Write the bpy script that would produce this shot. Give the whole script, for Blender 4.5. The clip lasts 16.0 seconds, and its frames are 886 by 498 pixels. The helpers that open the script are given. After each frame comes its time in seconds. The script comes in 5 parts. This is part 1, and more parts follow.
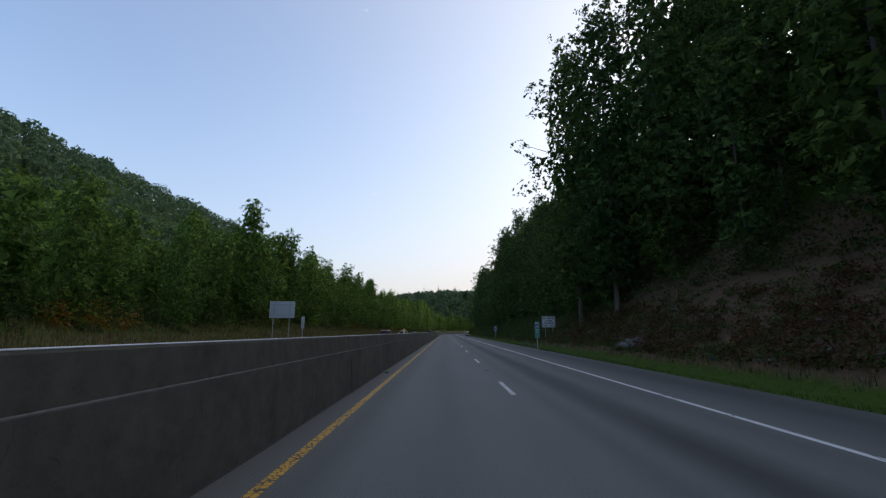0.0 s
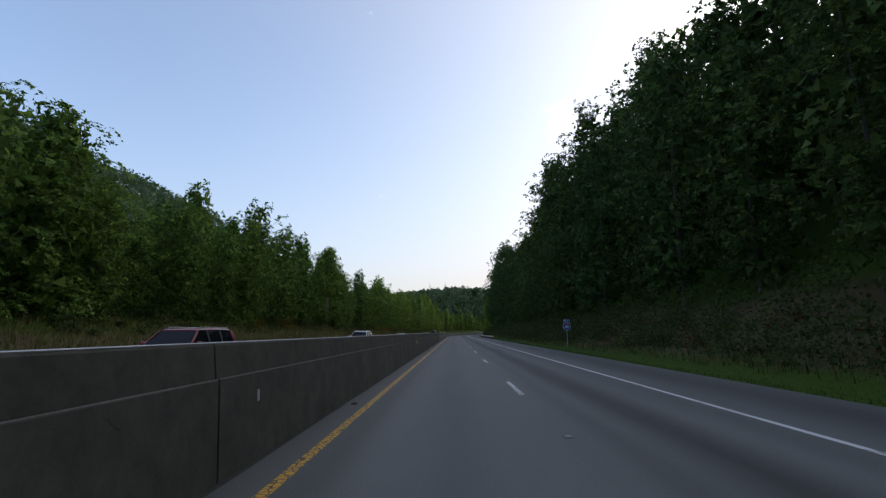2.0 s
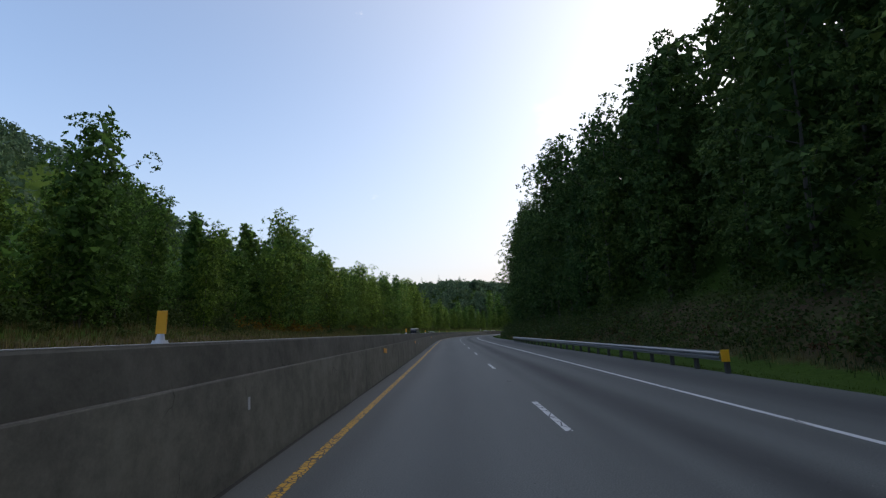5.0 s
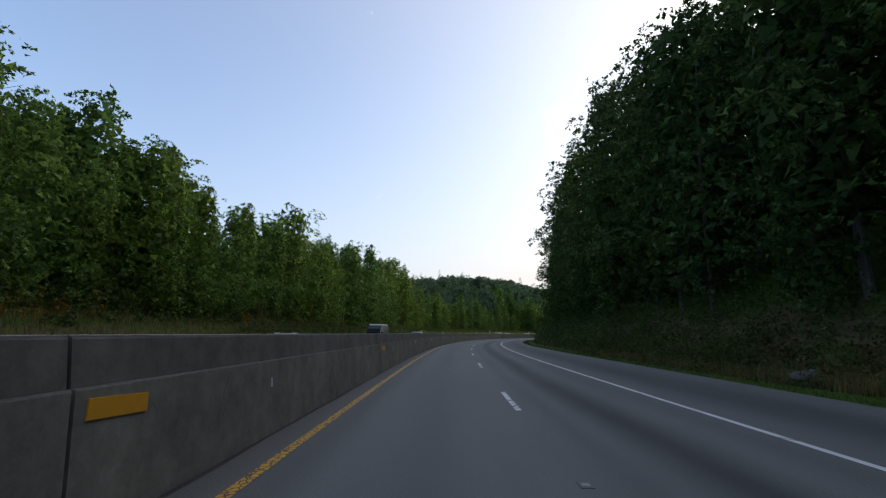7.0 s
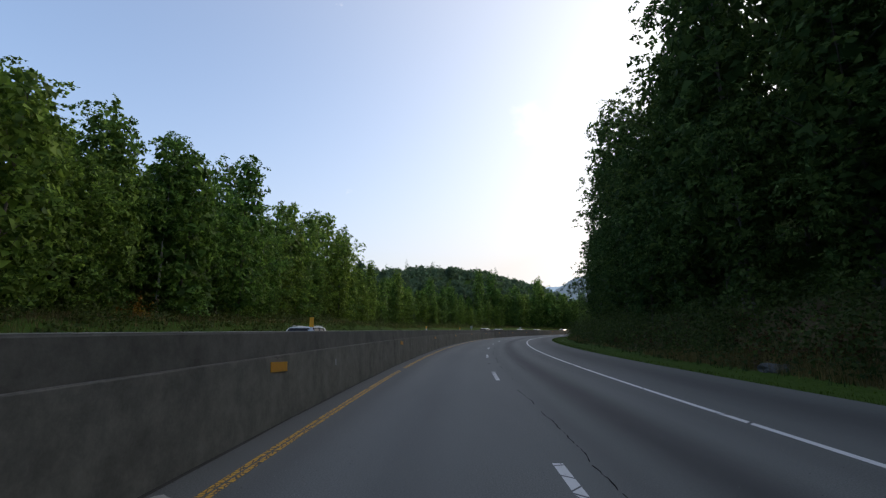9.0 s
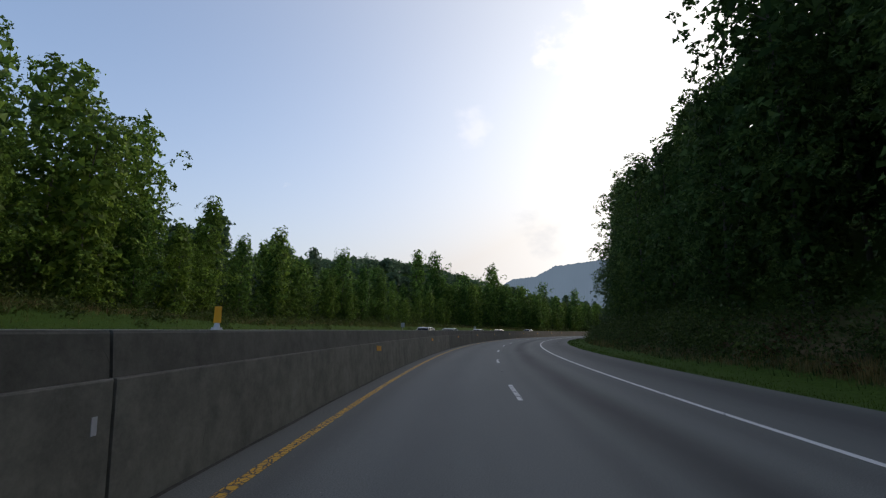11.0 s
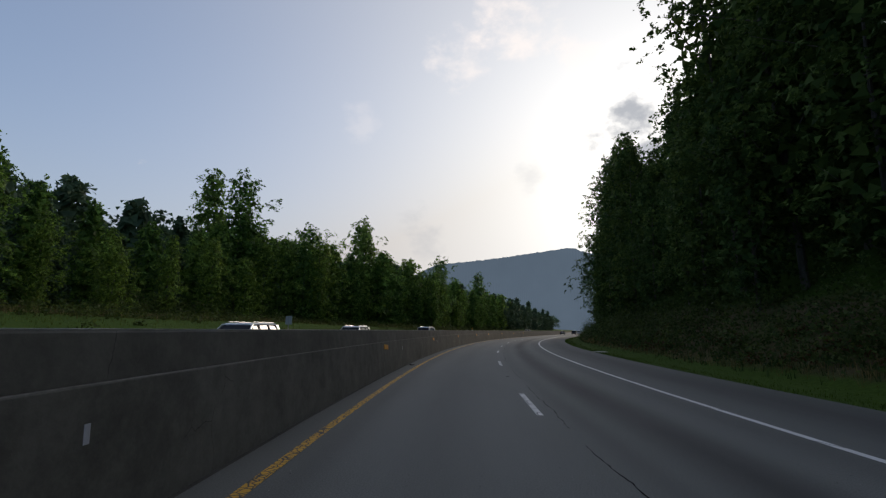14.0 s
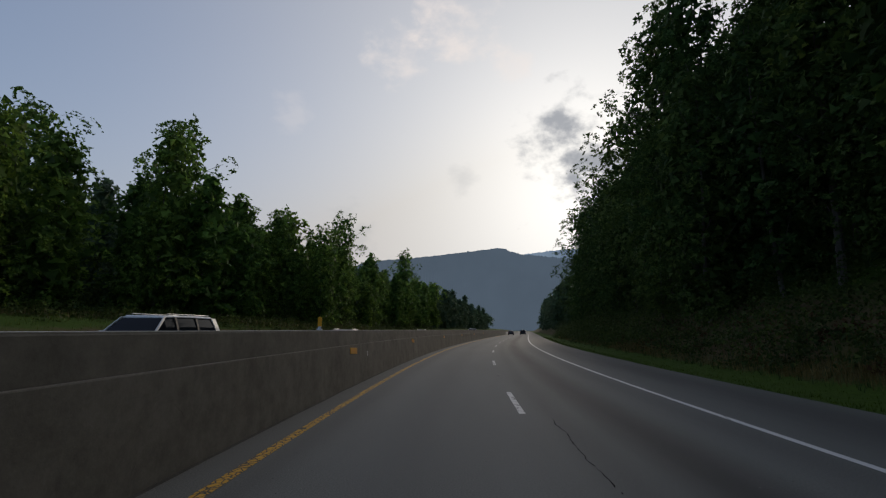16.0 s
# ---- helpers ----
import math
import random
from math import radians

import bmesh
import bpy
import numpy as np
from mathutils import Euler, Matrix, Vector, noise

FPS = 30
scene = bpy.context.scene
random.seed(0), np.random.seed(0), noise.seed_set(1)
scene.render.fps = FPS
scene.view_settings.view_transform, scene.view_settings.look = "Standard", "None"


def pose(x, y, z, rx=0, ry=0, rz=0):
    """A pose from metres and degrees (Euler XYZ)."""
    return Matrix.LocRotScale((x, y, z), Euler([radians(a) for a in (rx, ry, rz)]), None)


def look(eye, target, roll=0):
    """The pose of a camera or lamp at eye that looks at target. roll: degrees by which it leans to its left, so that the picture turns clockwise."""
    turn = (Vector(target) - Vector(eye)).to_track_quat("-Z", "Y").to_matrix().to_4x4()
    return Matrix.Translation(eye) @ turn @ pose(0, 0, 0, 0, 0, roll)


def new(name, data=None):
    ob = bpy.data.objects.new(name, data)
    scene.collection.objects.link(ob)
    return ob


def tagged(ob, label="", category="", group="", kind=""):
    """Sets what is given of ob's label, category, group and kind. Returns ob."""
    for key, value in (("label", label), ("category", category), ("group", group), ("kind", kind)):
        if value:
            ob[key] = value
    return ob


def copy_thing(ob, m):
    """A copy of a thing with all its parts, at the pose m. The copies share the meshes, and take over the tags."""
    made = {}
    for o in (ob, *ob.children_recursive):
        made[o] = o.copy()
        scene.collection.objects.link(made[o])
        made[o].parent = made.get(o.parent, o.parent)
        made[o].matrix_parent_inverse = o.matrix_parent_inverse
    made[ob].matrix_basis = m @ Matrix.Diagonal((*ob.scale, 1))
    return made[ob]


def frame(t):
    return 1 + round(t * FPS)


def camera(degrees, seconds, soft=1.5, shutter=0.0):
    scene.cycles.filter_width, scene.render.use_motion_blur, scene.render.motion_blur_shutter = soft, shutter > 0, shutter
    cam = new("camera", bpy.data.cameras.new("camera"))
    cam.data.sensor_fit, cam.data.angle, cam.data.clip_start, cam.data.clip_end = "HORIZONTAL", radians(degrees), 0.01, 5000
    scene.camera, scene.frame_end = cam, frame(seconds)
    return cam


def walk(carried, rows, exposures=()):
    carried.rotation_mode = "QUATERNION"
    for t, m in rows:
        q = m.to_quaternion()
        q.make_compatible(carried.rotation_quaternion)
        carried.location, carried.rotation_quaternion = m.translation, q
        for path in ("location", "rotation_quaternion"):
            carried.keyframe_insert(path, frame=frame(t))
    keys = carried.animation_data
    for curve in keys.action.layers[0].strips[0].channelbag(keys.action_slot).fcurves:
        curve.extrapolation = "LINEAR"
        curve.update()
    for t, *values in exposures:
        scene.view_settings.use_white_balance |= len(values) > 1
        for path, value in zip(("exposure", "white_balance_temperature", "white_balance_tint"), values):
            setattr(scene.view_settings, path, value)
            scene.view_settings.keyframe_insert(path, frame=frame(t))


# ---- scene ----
# ------------------------------------------------------------------ camera
cam = camera(89.8, 16.0, soft=1.25)
PATH = [
    (0.0, 1.913, -0.490, 1.602, 100.545, -0.328, 0.378),
    (0.5, 2.038, 14.648, 1.602, 100.682, -0.369, 0.960),
    (1.0, 2.107, 30.044, 1.602, 100.709, 0.156, 1.206),
    (1.5, 2.034, 45.291, 1.602, 100.615, 0.426, 1.476),
    (2.0, 1.865, 60.408, 1.602, 100.634, 0.293, 1.399),
    (2.5, 1.762, 75.487, 1.602, 100.486, 0.351, 1.158),
    (3.0, 1.752, 90.502, 1.602, 100.573, 0.528, 1.151),
    (3.5, 1.752, 105.565, 1.602, 100.680, 0.932, 0.996),
    (4.0, 1.694, 120.372, 1.602, 100.634, 1.767, 1.115),
    (4.5, 1.703, 135.339, 1.602, 100.629, 1.784, 1.010),
    (5.0, 1.764, 150.322, 1.602, 100.596, 1.373, 0.885),
    (5.5, 1.850, 165.240, 1.602, 100.553, 0.773, 0.810),
    (6.0, 1.934, 180.016, 1.602, 100.516, 0.224, 0.818),
    (6.5, 1.994, 194.567, 1.602, 100.503, -0.036, 0.936),
    (7.0, 2.059, 208.865, 1.602, 100.741, -0.488, 0.905),
    (7.5, 2.144, 223.367, 1.602, 100.524, -0.181, 0.740),
    (8.0, 2.310, 237.554, 1.602, 100.501, -0.201, 0.011),
    (8.5, 2.706, 251.454, 1.602, 100.352, -0.004, -1.296),
    (9.0, 3.522, 264.579, 1.602, 100.315, -0.030, -2.920),
    (9.5, 4.574, 277.743, 1.602, 100.390, -0.179, -4.836),
    (10.0, 6.125, 290.737, 1.602, 100.406, -0.439, -6.685),
    (10.5, 8.103, 303.699, 1.602, 100.394, -0.503, -8.738),
    (11.0, 10.533, 316.490, 1.602, 100.334, -0.506, -10.807),
    (11.5, 13.430, 329.029, 1.602, 100.257, -0.479, -12.989),
    (12.0, 16.801, 341.236, 1.602, 100.195, -0.448, -15.339),
    (12.5, 20.635, 353.032, 1.602, 100.179, -0.443, -17.867),
    (13.0, 24.997, 364.678, 1.602, 100.129, -0.546, -20.689),
    (13.5, 29.760, 375.772, 1.602, 100.245, -0.512, -23.468),
    (14.0, 35.011, 386.639, 1.602, 100.274, -0.604, -26.137),
    (14.5, 40.749, 397.297, 1.602, 100.239, -0.514, -28.656),
    (15.0, 46.771, 407.359, 1.602, 100.257, -0.730, -30.928),
    (15.5, 53.531, 417.606, 1.602, 100.338, -0.918, -33.241),
    (16.0, 60.663, 427.445, 1.602, 100.241, -0.728, -35.127),
]
walk(cam, [(t, pose(*r)) for t, *r in PATH], [(0.0, 2.26), (4.0, 2.32), (8.0, 2.30), (10.0, 2.13), (13.0, 1.66), (15.0, 1.36), (16.0, 1.20)])

# ------------------------------------------------------------------ light
SUN_AZ, SUN_EL = radians(54.0), radians(17.0)      # clockwise from +y, above the horizon
SUN_WAY = Vector((math.sin(SUN_AZ) * math.cos(SUN_EL), math.cos(SUN_AZ) * math.cos(SUN_EL), math.sin(SUN_EL)))


def build_sky():
    """A hazy evening sky: clear-air scattering, a pale haze towards the horizon and the sun, small clouds."""
    world = bpy.data.worlds.new("sky")
    scene.world = world
    world.use_nodes = True
    nt = world.node_tree
    link = nt.links.new

    def calc(op, x, y=0.0, clamp=False):
        n = nt.nodes.new("ShaderNodeMath")
        n.operation, n.use_clamp = op, clamp
        for i, v in enumerate((x, y)):
            if isinstance(v, (int, float)):
                n.inputs[i].default_value = v
            else:
                link(v, n.inputs[i])
        return n.outputs[0]

    def blend(fac, x, y):
        n = nt.nodes.new("ShaderNodeMix")
        n.data_type = "RGBA"
        for sock, v in ((n.inputs["Factor"], fac), (n.inputs["A"], x), (n.inputs["B"], y)):
            if isinstance(v, tuple):
                sock.default_value = (*v, 1)
            else:
                link(v, sock)
        return n.outputs["Result"]

    sky = nt.nodes.new("ShaderNodeTexSky")
    sky.sky_type, sky.sun_disc = "NISHITA", False
    sky.sun_elevation, sky.sun_rotation = SUN_EL, SUN_AZ
    sky.air_density, sky.dust_density, sky.ozone_density = 1.0, 0.6, 4.0
    way = nt.nodes.new("ShaderNodeTexCoord").outputs["Generated"]
    dot = nt.nodes.new("ShaderNodeVectorMath")
    dot.operation = "DOT_PRODUCT"
    link(way, dot.inputs[0])
    dot.inputs[1].default_value = SUN_WAY
    near = calc("MULTIPLY_ADD", dot.outputs["Value"], 0.5)
    nt.nodes[near.node.name].inputs[2].default_value = 0.5
    split = nt.nodes.new("ShaderNodeSeparateXYZ")
    link(way, split.inputs[0])
    up = calc("MAXIMUM", split.outputs["Z"], 0.0)
    low = calc("POWER", calc("SUBTRACT", 1.0, up, True), 3.1)
    glow = calc("POWER", near, 4.5)
    halo = calc("ADD", calc("MULTIPLY", calc("POWER", near, 70.0), 1.0), calc("MULTIPLY", calc("POWER", near, 18.0), 0.80))
    haze = blend(glow, HAZE_FAR, HAZE_NEAR)
    amount = calc("ADD", calc("MULTIPLY_ADD", low, 0.85), calc("MULTIPLY", glow, 0.75), True)
    amount.node.inputs[0].links[0].from_node.inputs[2].default_value = 0.06
    amount = calc("ADD", amount, calc("MULTIPLY", calc("POWER", up, 3.0), 0.42), True)
    clear = nt.nodes.new("ShaderNodeVectorMath")
    clear.operation = "MULTIPLY"
    clear.inputs[1].default_value = (0.645, 0.63, 0.60)
    link(sky.outputs["Color"], clear.inputs[0])
    col = blend(amount, clear.outputs[0], haze)
    ring = nt.nodes.new("ShaderNodeVectorMath")
    ring.operation = "MULTIPLY_ADD"
    link(halo, ring.inputs[0])
    ring.inputs[1].default_value = (1.0, 0.97, 0.90)
    link(col, ring.inputs[2])
    col = ring.outputs[0]
    # a few small clouds: azimuth, height, radius in degrees
    stretch = nt.nodes.new("ShaderNodeMapping")
    stretch.inputs["Scale"].default_value = (1.0, 1.0, 1.5)
    link(way, stretch.inputs["Vector"])
    puff = nt.nodes.new("ShaderNodeTexNoise")
    puff.inputs["Scale"].default_value, puff.inputs["Detail"].default_value, puff.inputs["Roughness"].default_value = 11.0, 7.0, 0.58
    link(stretch.outputs["Vector"], puff.inputs["Vector"])
    for az, el, size, tone, most in CLOUDS:
        a, e = radians(az), radians(el)
        d = nt.nodes.new("ShaderNodeVectorMath")
        d.operation = "DOT_PRODUCT"
        link(way, d.inputs[0])
        d.inputs[1].default_value = (math.sin(a) * math.cos(e), math.cos(a) * math.cos(e), math.sin(e))
        spot = nt.nodes.new("ShaderNodeMapRange")
        spot.inputs["From Min"].default_value, spot.inputs["From Max"].default_value = math.cos(radians(size)), math.cos(radians(size * 0.25))
        link(d.outputs["Value"], spot.inputs["Value"])
        cover = nt.nodes.new("ShaderNodeMapRange")
        cover.interpolation_type = "SMOOTHSTEP"
        cover.inputs["From Min"].default_value, cover.inputs["From Max"].default_value = 0.70, 0.98
        link(calc("MULTIPLY_ADD", spot.outputs["Result"], 0.34), cover.inputs["Value"])
        link(puff.outputs["Fac"], cover.inputs["Value"].links[0].from_node.inputs[2])
        col = blend(calc("MULTIPLY", cover.outputs["Result"], most), col, tone)
    bg = nt.nodes["Background"]
    bg.inputs["Strength"].default_value = 0.12
    link(col, bg.inputs["Color"])


HAZE_FAR, HAZE_NEAR = (1.02, 0.92, 0.90), (2.30, 2.23, 2.16)
GREY, WARM = (1.30, 1.36, 1.48), (3.3, 2.95, 2.75)
CLOUDS = [(51.5, 23.3, 9.5, GREY, 0.95), (55.5, 20.0, 7.5, GREY, 0.9), (37.5, 19.7, 4.0, GREY, 0.25), (23.0, 12.3, 5.0, GREY, 0.35), (36.5, 36.5, 8.0, WARM, 0.6), (28.5, 33.0, 6.5, WARM, 0.5),
          (14.5, 26.0, 4.0, WARM, 0.15), (44.0, 32.0, 4.0, WARM, 0.4)]
build_sky()
sun = new("sun", bpy.data.lights.new("sun", "SUN"))
sun.data.energy, sun.data.angle, sun.data.color = 0.30, radians(10.0), (1.0, 0.84, 0.66)
sun.matrix_world = look((0, 0, 0), tuple(-SUN_WAY))

# ------------------------------------------------------------------ the road's line
KAPPA = [(-20, -0.2630), (10, -0.0890), (40, 0.0730), (70, -0.0062), (100, 0.0022), (130, 0.0765), (160, -0.0773), (190, -0.1755), (220, 0.4994), (250, 1.8733), (280, 2.6536), (310, 2.9602), (340, 3.4071), (370, 3.6238), (400, 3.4194), (430, 3.3608), (460, 2.9768), (490, 1.6688), (520, 0.4000), (550, 0.0000), (580, 0.0000)]
STEP = 1.0
S_AT = np.arange(-160.0, 1300.0, STEP)
_k = np.interp(S_AT, [a for a, b in KAPPA], [b / 1000 for a, b in KAPPA])
_k[S_AT < -20] = 0.0
_k[S_AT > 600] = 0.0


def running(v):
    """The running integral of v along the line."""
    return np.concatenate([[0.0], np.cumsum((v[1:] + v[:-1]) / 2)]) * STEP


HEAD = running(_k)
HEAD -= np.interp(0, S_AT, HEAD)
LINE_X = running(np.sin(HEAD))
LINE_Y = running(np.cos(HEAD))
LINE_X -= np.interp(0, S_AT, LINE_X)
LINE_Y -= np.interp(0, S_AT, LINE_Y)
LANE_1, LANE_2 = 3.694, 7.584          # lane dashes and right edge line, from the yellow line


def heading(s):
    return float(np.interp(s, S_AT, HEAD))


def loc(s, off, z=0.0):
    """A place along the road: s metres on, off metres right of the yellow line."""
    h = heading(s)
    return Vector((float(np.interp(s, S_AT, LINE_X)) + math.cos(h) * off, float(np.interp(s, S_AT, LINE_Y)) - math.sin(h) * off, z))


def at(s, off, z=0.0, turn=0.0):
    """A pose on the road's line, whose y looks along the road."""
    p = loc(s, off, z)
    return pose(p.x, p.y, p.z, 0, 0, math.degrees(-heading(s)) + turn)


def bump(s, a, b, soft):
    """1 between a and b, falling to 0 over soft metres."""
    u = min((s - a) / soft + 1, (b - s) / soft + 1)
    u = max(0.0, min(1.0, u))
    return u * u * (3 - 2 * u)


RIGHT = [(10.8, -0.03), (12.2, -0.10), (13.5, 0.0), (15.5, 0.7), (18.0, 2.0), (22.0, 4.6), (30.0, 11.0), (45.0, 25.0), (80.0, 50.0), (140.0, 72.0), (180.0, 66.0), (230.0, 34.0), (290.0, -1.3)]
LEFT = [(-14.0, 0.05), (-17.0, 0.5), (-20.0, 1.15), (-24.0, 1.9), (-40.0, 3.0), (-70.0, 5.0), (-560.0, 5.0), (-700.0, -1.3)]


def shoulder(s):
    """How far right the asphalt reaches."""
    return float(np.interp(s, [-30, 20, 60, 160, 203, 219, 236, 290, 370, 410, 470], [10.8, 10.8, 11.0, 11.25, 11.2, 12.2, 12.3, 11.4, 10.9, 11.1, 11.1]))


def ground_z(s, off):
    if off > 10.7:
        z = float(np.interp(off - (shoulder(s) - 10.75) * max(0.0, min(1.0, (30.0 - off) / 15.0)), [a for a, b in RIGHT], [b for a, b in RIGHT]))
        z *= 1 + 0.45 * bump(s, 5, 50, 18) - 0.25 * bump(s, 330, 380, 60)
        return z + (noise.noise((s * 0.07, off * 0.15, 3.1)) * 0.35 if off > 14 else 0.0)
    if off < -14:
        z = float(np.interp(-off, [-a for a, b in LEFT], [b for a, b in LEFT]))
        z *= 1 + 0.40 * bump(s, 70, 262, 30) + 0.30 * bump(s, 290, 345, 30)
        if off < -60:
            z += (82 * bump(s, -400, 300, 130)) * bump(-off, 210, 260, 150)
        return z + (noise.noise((s * 0.05, off * 0.11, 7.7)) * 0.3 if off < -16 else 0.0)
    return -0.25


# ------------------------------------------------------------------ materials
def material(name, rough=0.8, metal=0.0):
    m = bpy.data.materials.new(name)
    m.use_nodes = True
    b = m.node_tree.nodes["Principled BSDF"]
    b.inputs["Roughness"].default_value, b.inputs["Metallic"].default_value = rough, metal
    return m, m.node_tree, b


def node(nt, kind, **values):
    n = nt.nodes.new(kind)
    for k, v in values.items():
        if k in n.inputs:
            n.inputs[k].default_value = v
    return n


def ramp(nt, source, stops):
    r = nt.nodes.new("ShaderNodeValToRGB")
    while len(r.color_ramp.elements) < len(stops):
        r.color_ramp.elements.new(0.5)
    for e, (p, c) in zip(r.color_ramp.elements, stops):
        e.position, e.color = p, (*c, 1)
    nt.links.new(source, r.inputs["Fac"])
    return r.outputs["Color"]


def mixed(nt, fac, a, b, mode="MIX"):
    n = nt.nodes.new("ShaderNodeMix")
    n.data_type, n.blend_type = "RGBA", mode
    for sock, v in ((n.inputs["Factor"], fac), (n.inputs["A"], a), (n.inputs["B"], b)):
        if isinstance(v, (int, float)):
            sock.default_value = v
        elif isinstance(v, tuple):
            sock.default_value = (*v, 1)
        else:
            nt.links.new(v, sock)
    return n.outputs["Result"]


def noise_of(nt, scale, detail=4, rough=0.6, stretch=None, coords="Object"):
    tc = nt.nodes.new("ShaderNodeTexCoord")
    src = tc.outputs[coords]
    if stretch:
        mp = nt.nodes.new("ShaderNodeMapping")
        mp.inputs["Scale"].default_value = stretch
        nt.links.new(src, mp.inputs["Vector"])
        src = mp.outputs["Vector"]
    n = node(nt, "ShaderNodeTexNoise", Scale=scale, Detail=detail, Roughness=rough)
    nt.links.new(src, n.inputs["Vector"])
    return n.outputs["Fac"]


def bumped(nt, b, height, strength, distance):
    n = node(nt, "ShaderNodeBump", Strength=strength, Distance=distance)
    nt.links.new(height, n.inputs["Height"])
    nt.links.new(n.outputs["Normal"], b.inputs["Normal"])


def two_tone(name, dark, light, scale, fine, rough=0.85, relief=0.3, depth=0.01, metal=0.0, stretch=None):
    m, nt, b = material(name, rough, metal)
    big = ramp(nt, noise_of(nt, scale, 5, 0.6, stretch), [(0.3, dark), (0.7, light)])
    small = noise_of(nt, fine, 3, 0.7)
    col = mixed(nt, 0.35, big, ramp(nt, small, [(0.3, tuple(c * 0.6 for c in dark)), (0.7, tuple(min(1, c * 1.25) for c in light))]))
    nt.links.new(col, b.inputs["Base Color"])
    bumped(nt, b, small, relief, depth)
    return m


def leaf_material(name, dark, light, glow=0.35, gloss=0.10):
    m, nt, b = material(name, 0.55)
    geo = nt.nodes.new("ShaderNodeNewGeometry")
    info = nt.nodes.new("ShaderNodeObjectInfo")
    leaf = ramp(nt, geo.outputs["Random Per Island"], [(0.0, dark), (0.62, tuple((a + b) * 0.42 for a, b in zip(dark, light))), (1.0, light)])
    tree = ramp(nt, info.outputs["Random"], [(0.0, (0.66, 0.78, 0.80)), (0.5, (1, 1, 1)), (1.0, (1.16, 1.06, 0.88))])
    col = mixed(nt, 1.0, leaf, tree, "MULTIPLY")
    spray = ramp(nt, noise_of(nt, 0.55, 3, 0.6), [(0.32, (0.70, 0.74, 0.72)), (0.68, (1.28, 1.22, 1.05))])
    col = mixed(nt, 1.0, col, spray, "MULTIPLY")
    nt.links.new(col, b.inputs["Base Color"])
    b.inputs["Specular IOR Level"].default_value = gloss
    tr = nt.nodes.new("ShaderNodeBsdfTranslucent")
    nt.links.new(col, tr.inputs["Color"])
    mx = node(nt, "ShaderNodeMixShader", Fac=glow)
    nt.links.new(b.outputs["BSDF"], mx.inputs[1])
    nt.links.new(tr.outputs["BSDF"], mx.inputs[2])
    nt.links.new(mx.outputs["Shader"], nt.nodes["Material Output"].inputs["Surface"])
    return m


def plain(name, colour, rough=0.5, metal=0.0):
    m, nt, b = material(name, rough, metal)
    n = noise_of(nt, 9.0, 4, 0.6)
    col = mixed(nt, n, tuple(c * 0.85 for c in colour), tuple(min(1, c * 1.12) for c in colour))
    nt.links.new(col, b.inputs["Base Color"])
    return m


# last band dims the shoulder: slightly darker asphalt plus painted lens corner falloff
BANDS = [(5.45, 0.95, 0.75), (1.85, 0.9, 0.22), (4.35, 0.5, 0.25), (0.35, 0.5, 0.25), (7.1, 0.7, 0.22), (9.7, 2.1, 0.58)]   # centre, half width, strength


def ground_material():
    """Short grass, turning to bare brown soil and litter where the soil value is high."""
    m, nt, b = material("grass and soil", 1.0)
    b.inputs["Specular IOR Level"].default_value = 0.08
    at_ = nt.nodes.new("ShaderNodeAttribute")
    at_.attribute_name = "soil"
    patch = noise_of(nt, 0.5, 6, 0.65)
    fine = noise_of(nt, 6.0, 4, 0.7)
    grass = ramp(nt, fine, [(0.25, (0.028, 0.056, 0.008)), (0.75, (0.068, 0.112, 0.017))])
    earth = ramp(nt, fine, [(0.25, (0.070, 0.045, 0.028)), (0.75, (0.145, 0.098, 0.062))])
    add = nt.nodes.new("ShaderNodeMath")
    add.operation = "MULTIPLY_ADD"
    nt.links.new(at_.outputs["Fac"], add.inputs[0])
    add.inputs[1].default_value = 1.2
    nt.links.new(patch, add.inputs[2])
    edge = nt.nodes.new("ShaderNodeMapRange")
    edge.inputs["From Min"].default_value, edge.inputs["From Max"].default_value = 0.75, 1.25
    nt.links.new(add.outputs[0], edge.inputs["Value"])
    nt.links.new(mixed(nt, edge.outputs["Result"], grass, earth), b.inputs["Base Color"])
    bumped(nt, b, fine, 0.7, 0.06)
    return m


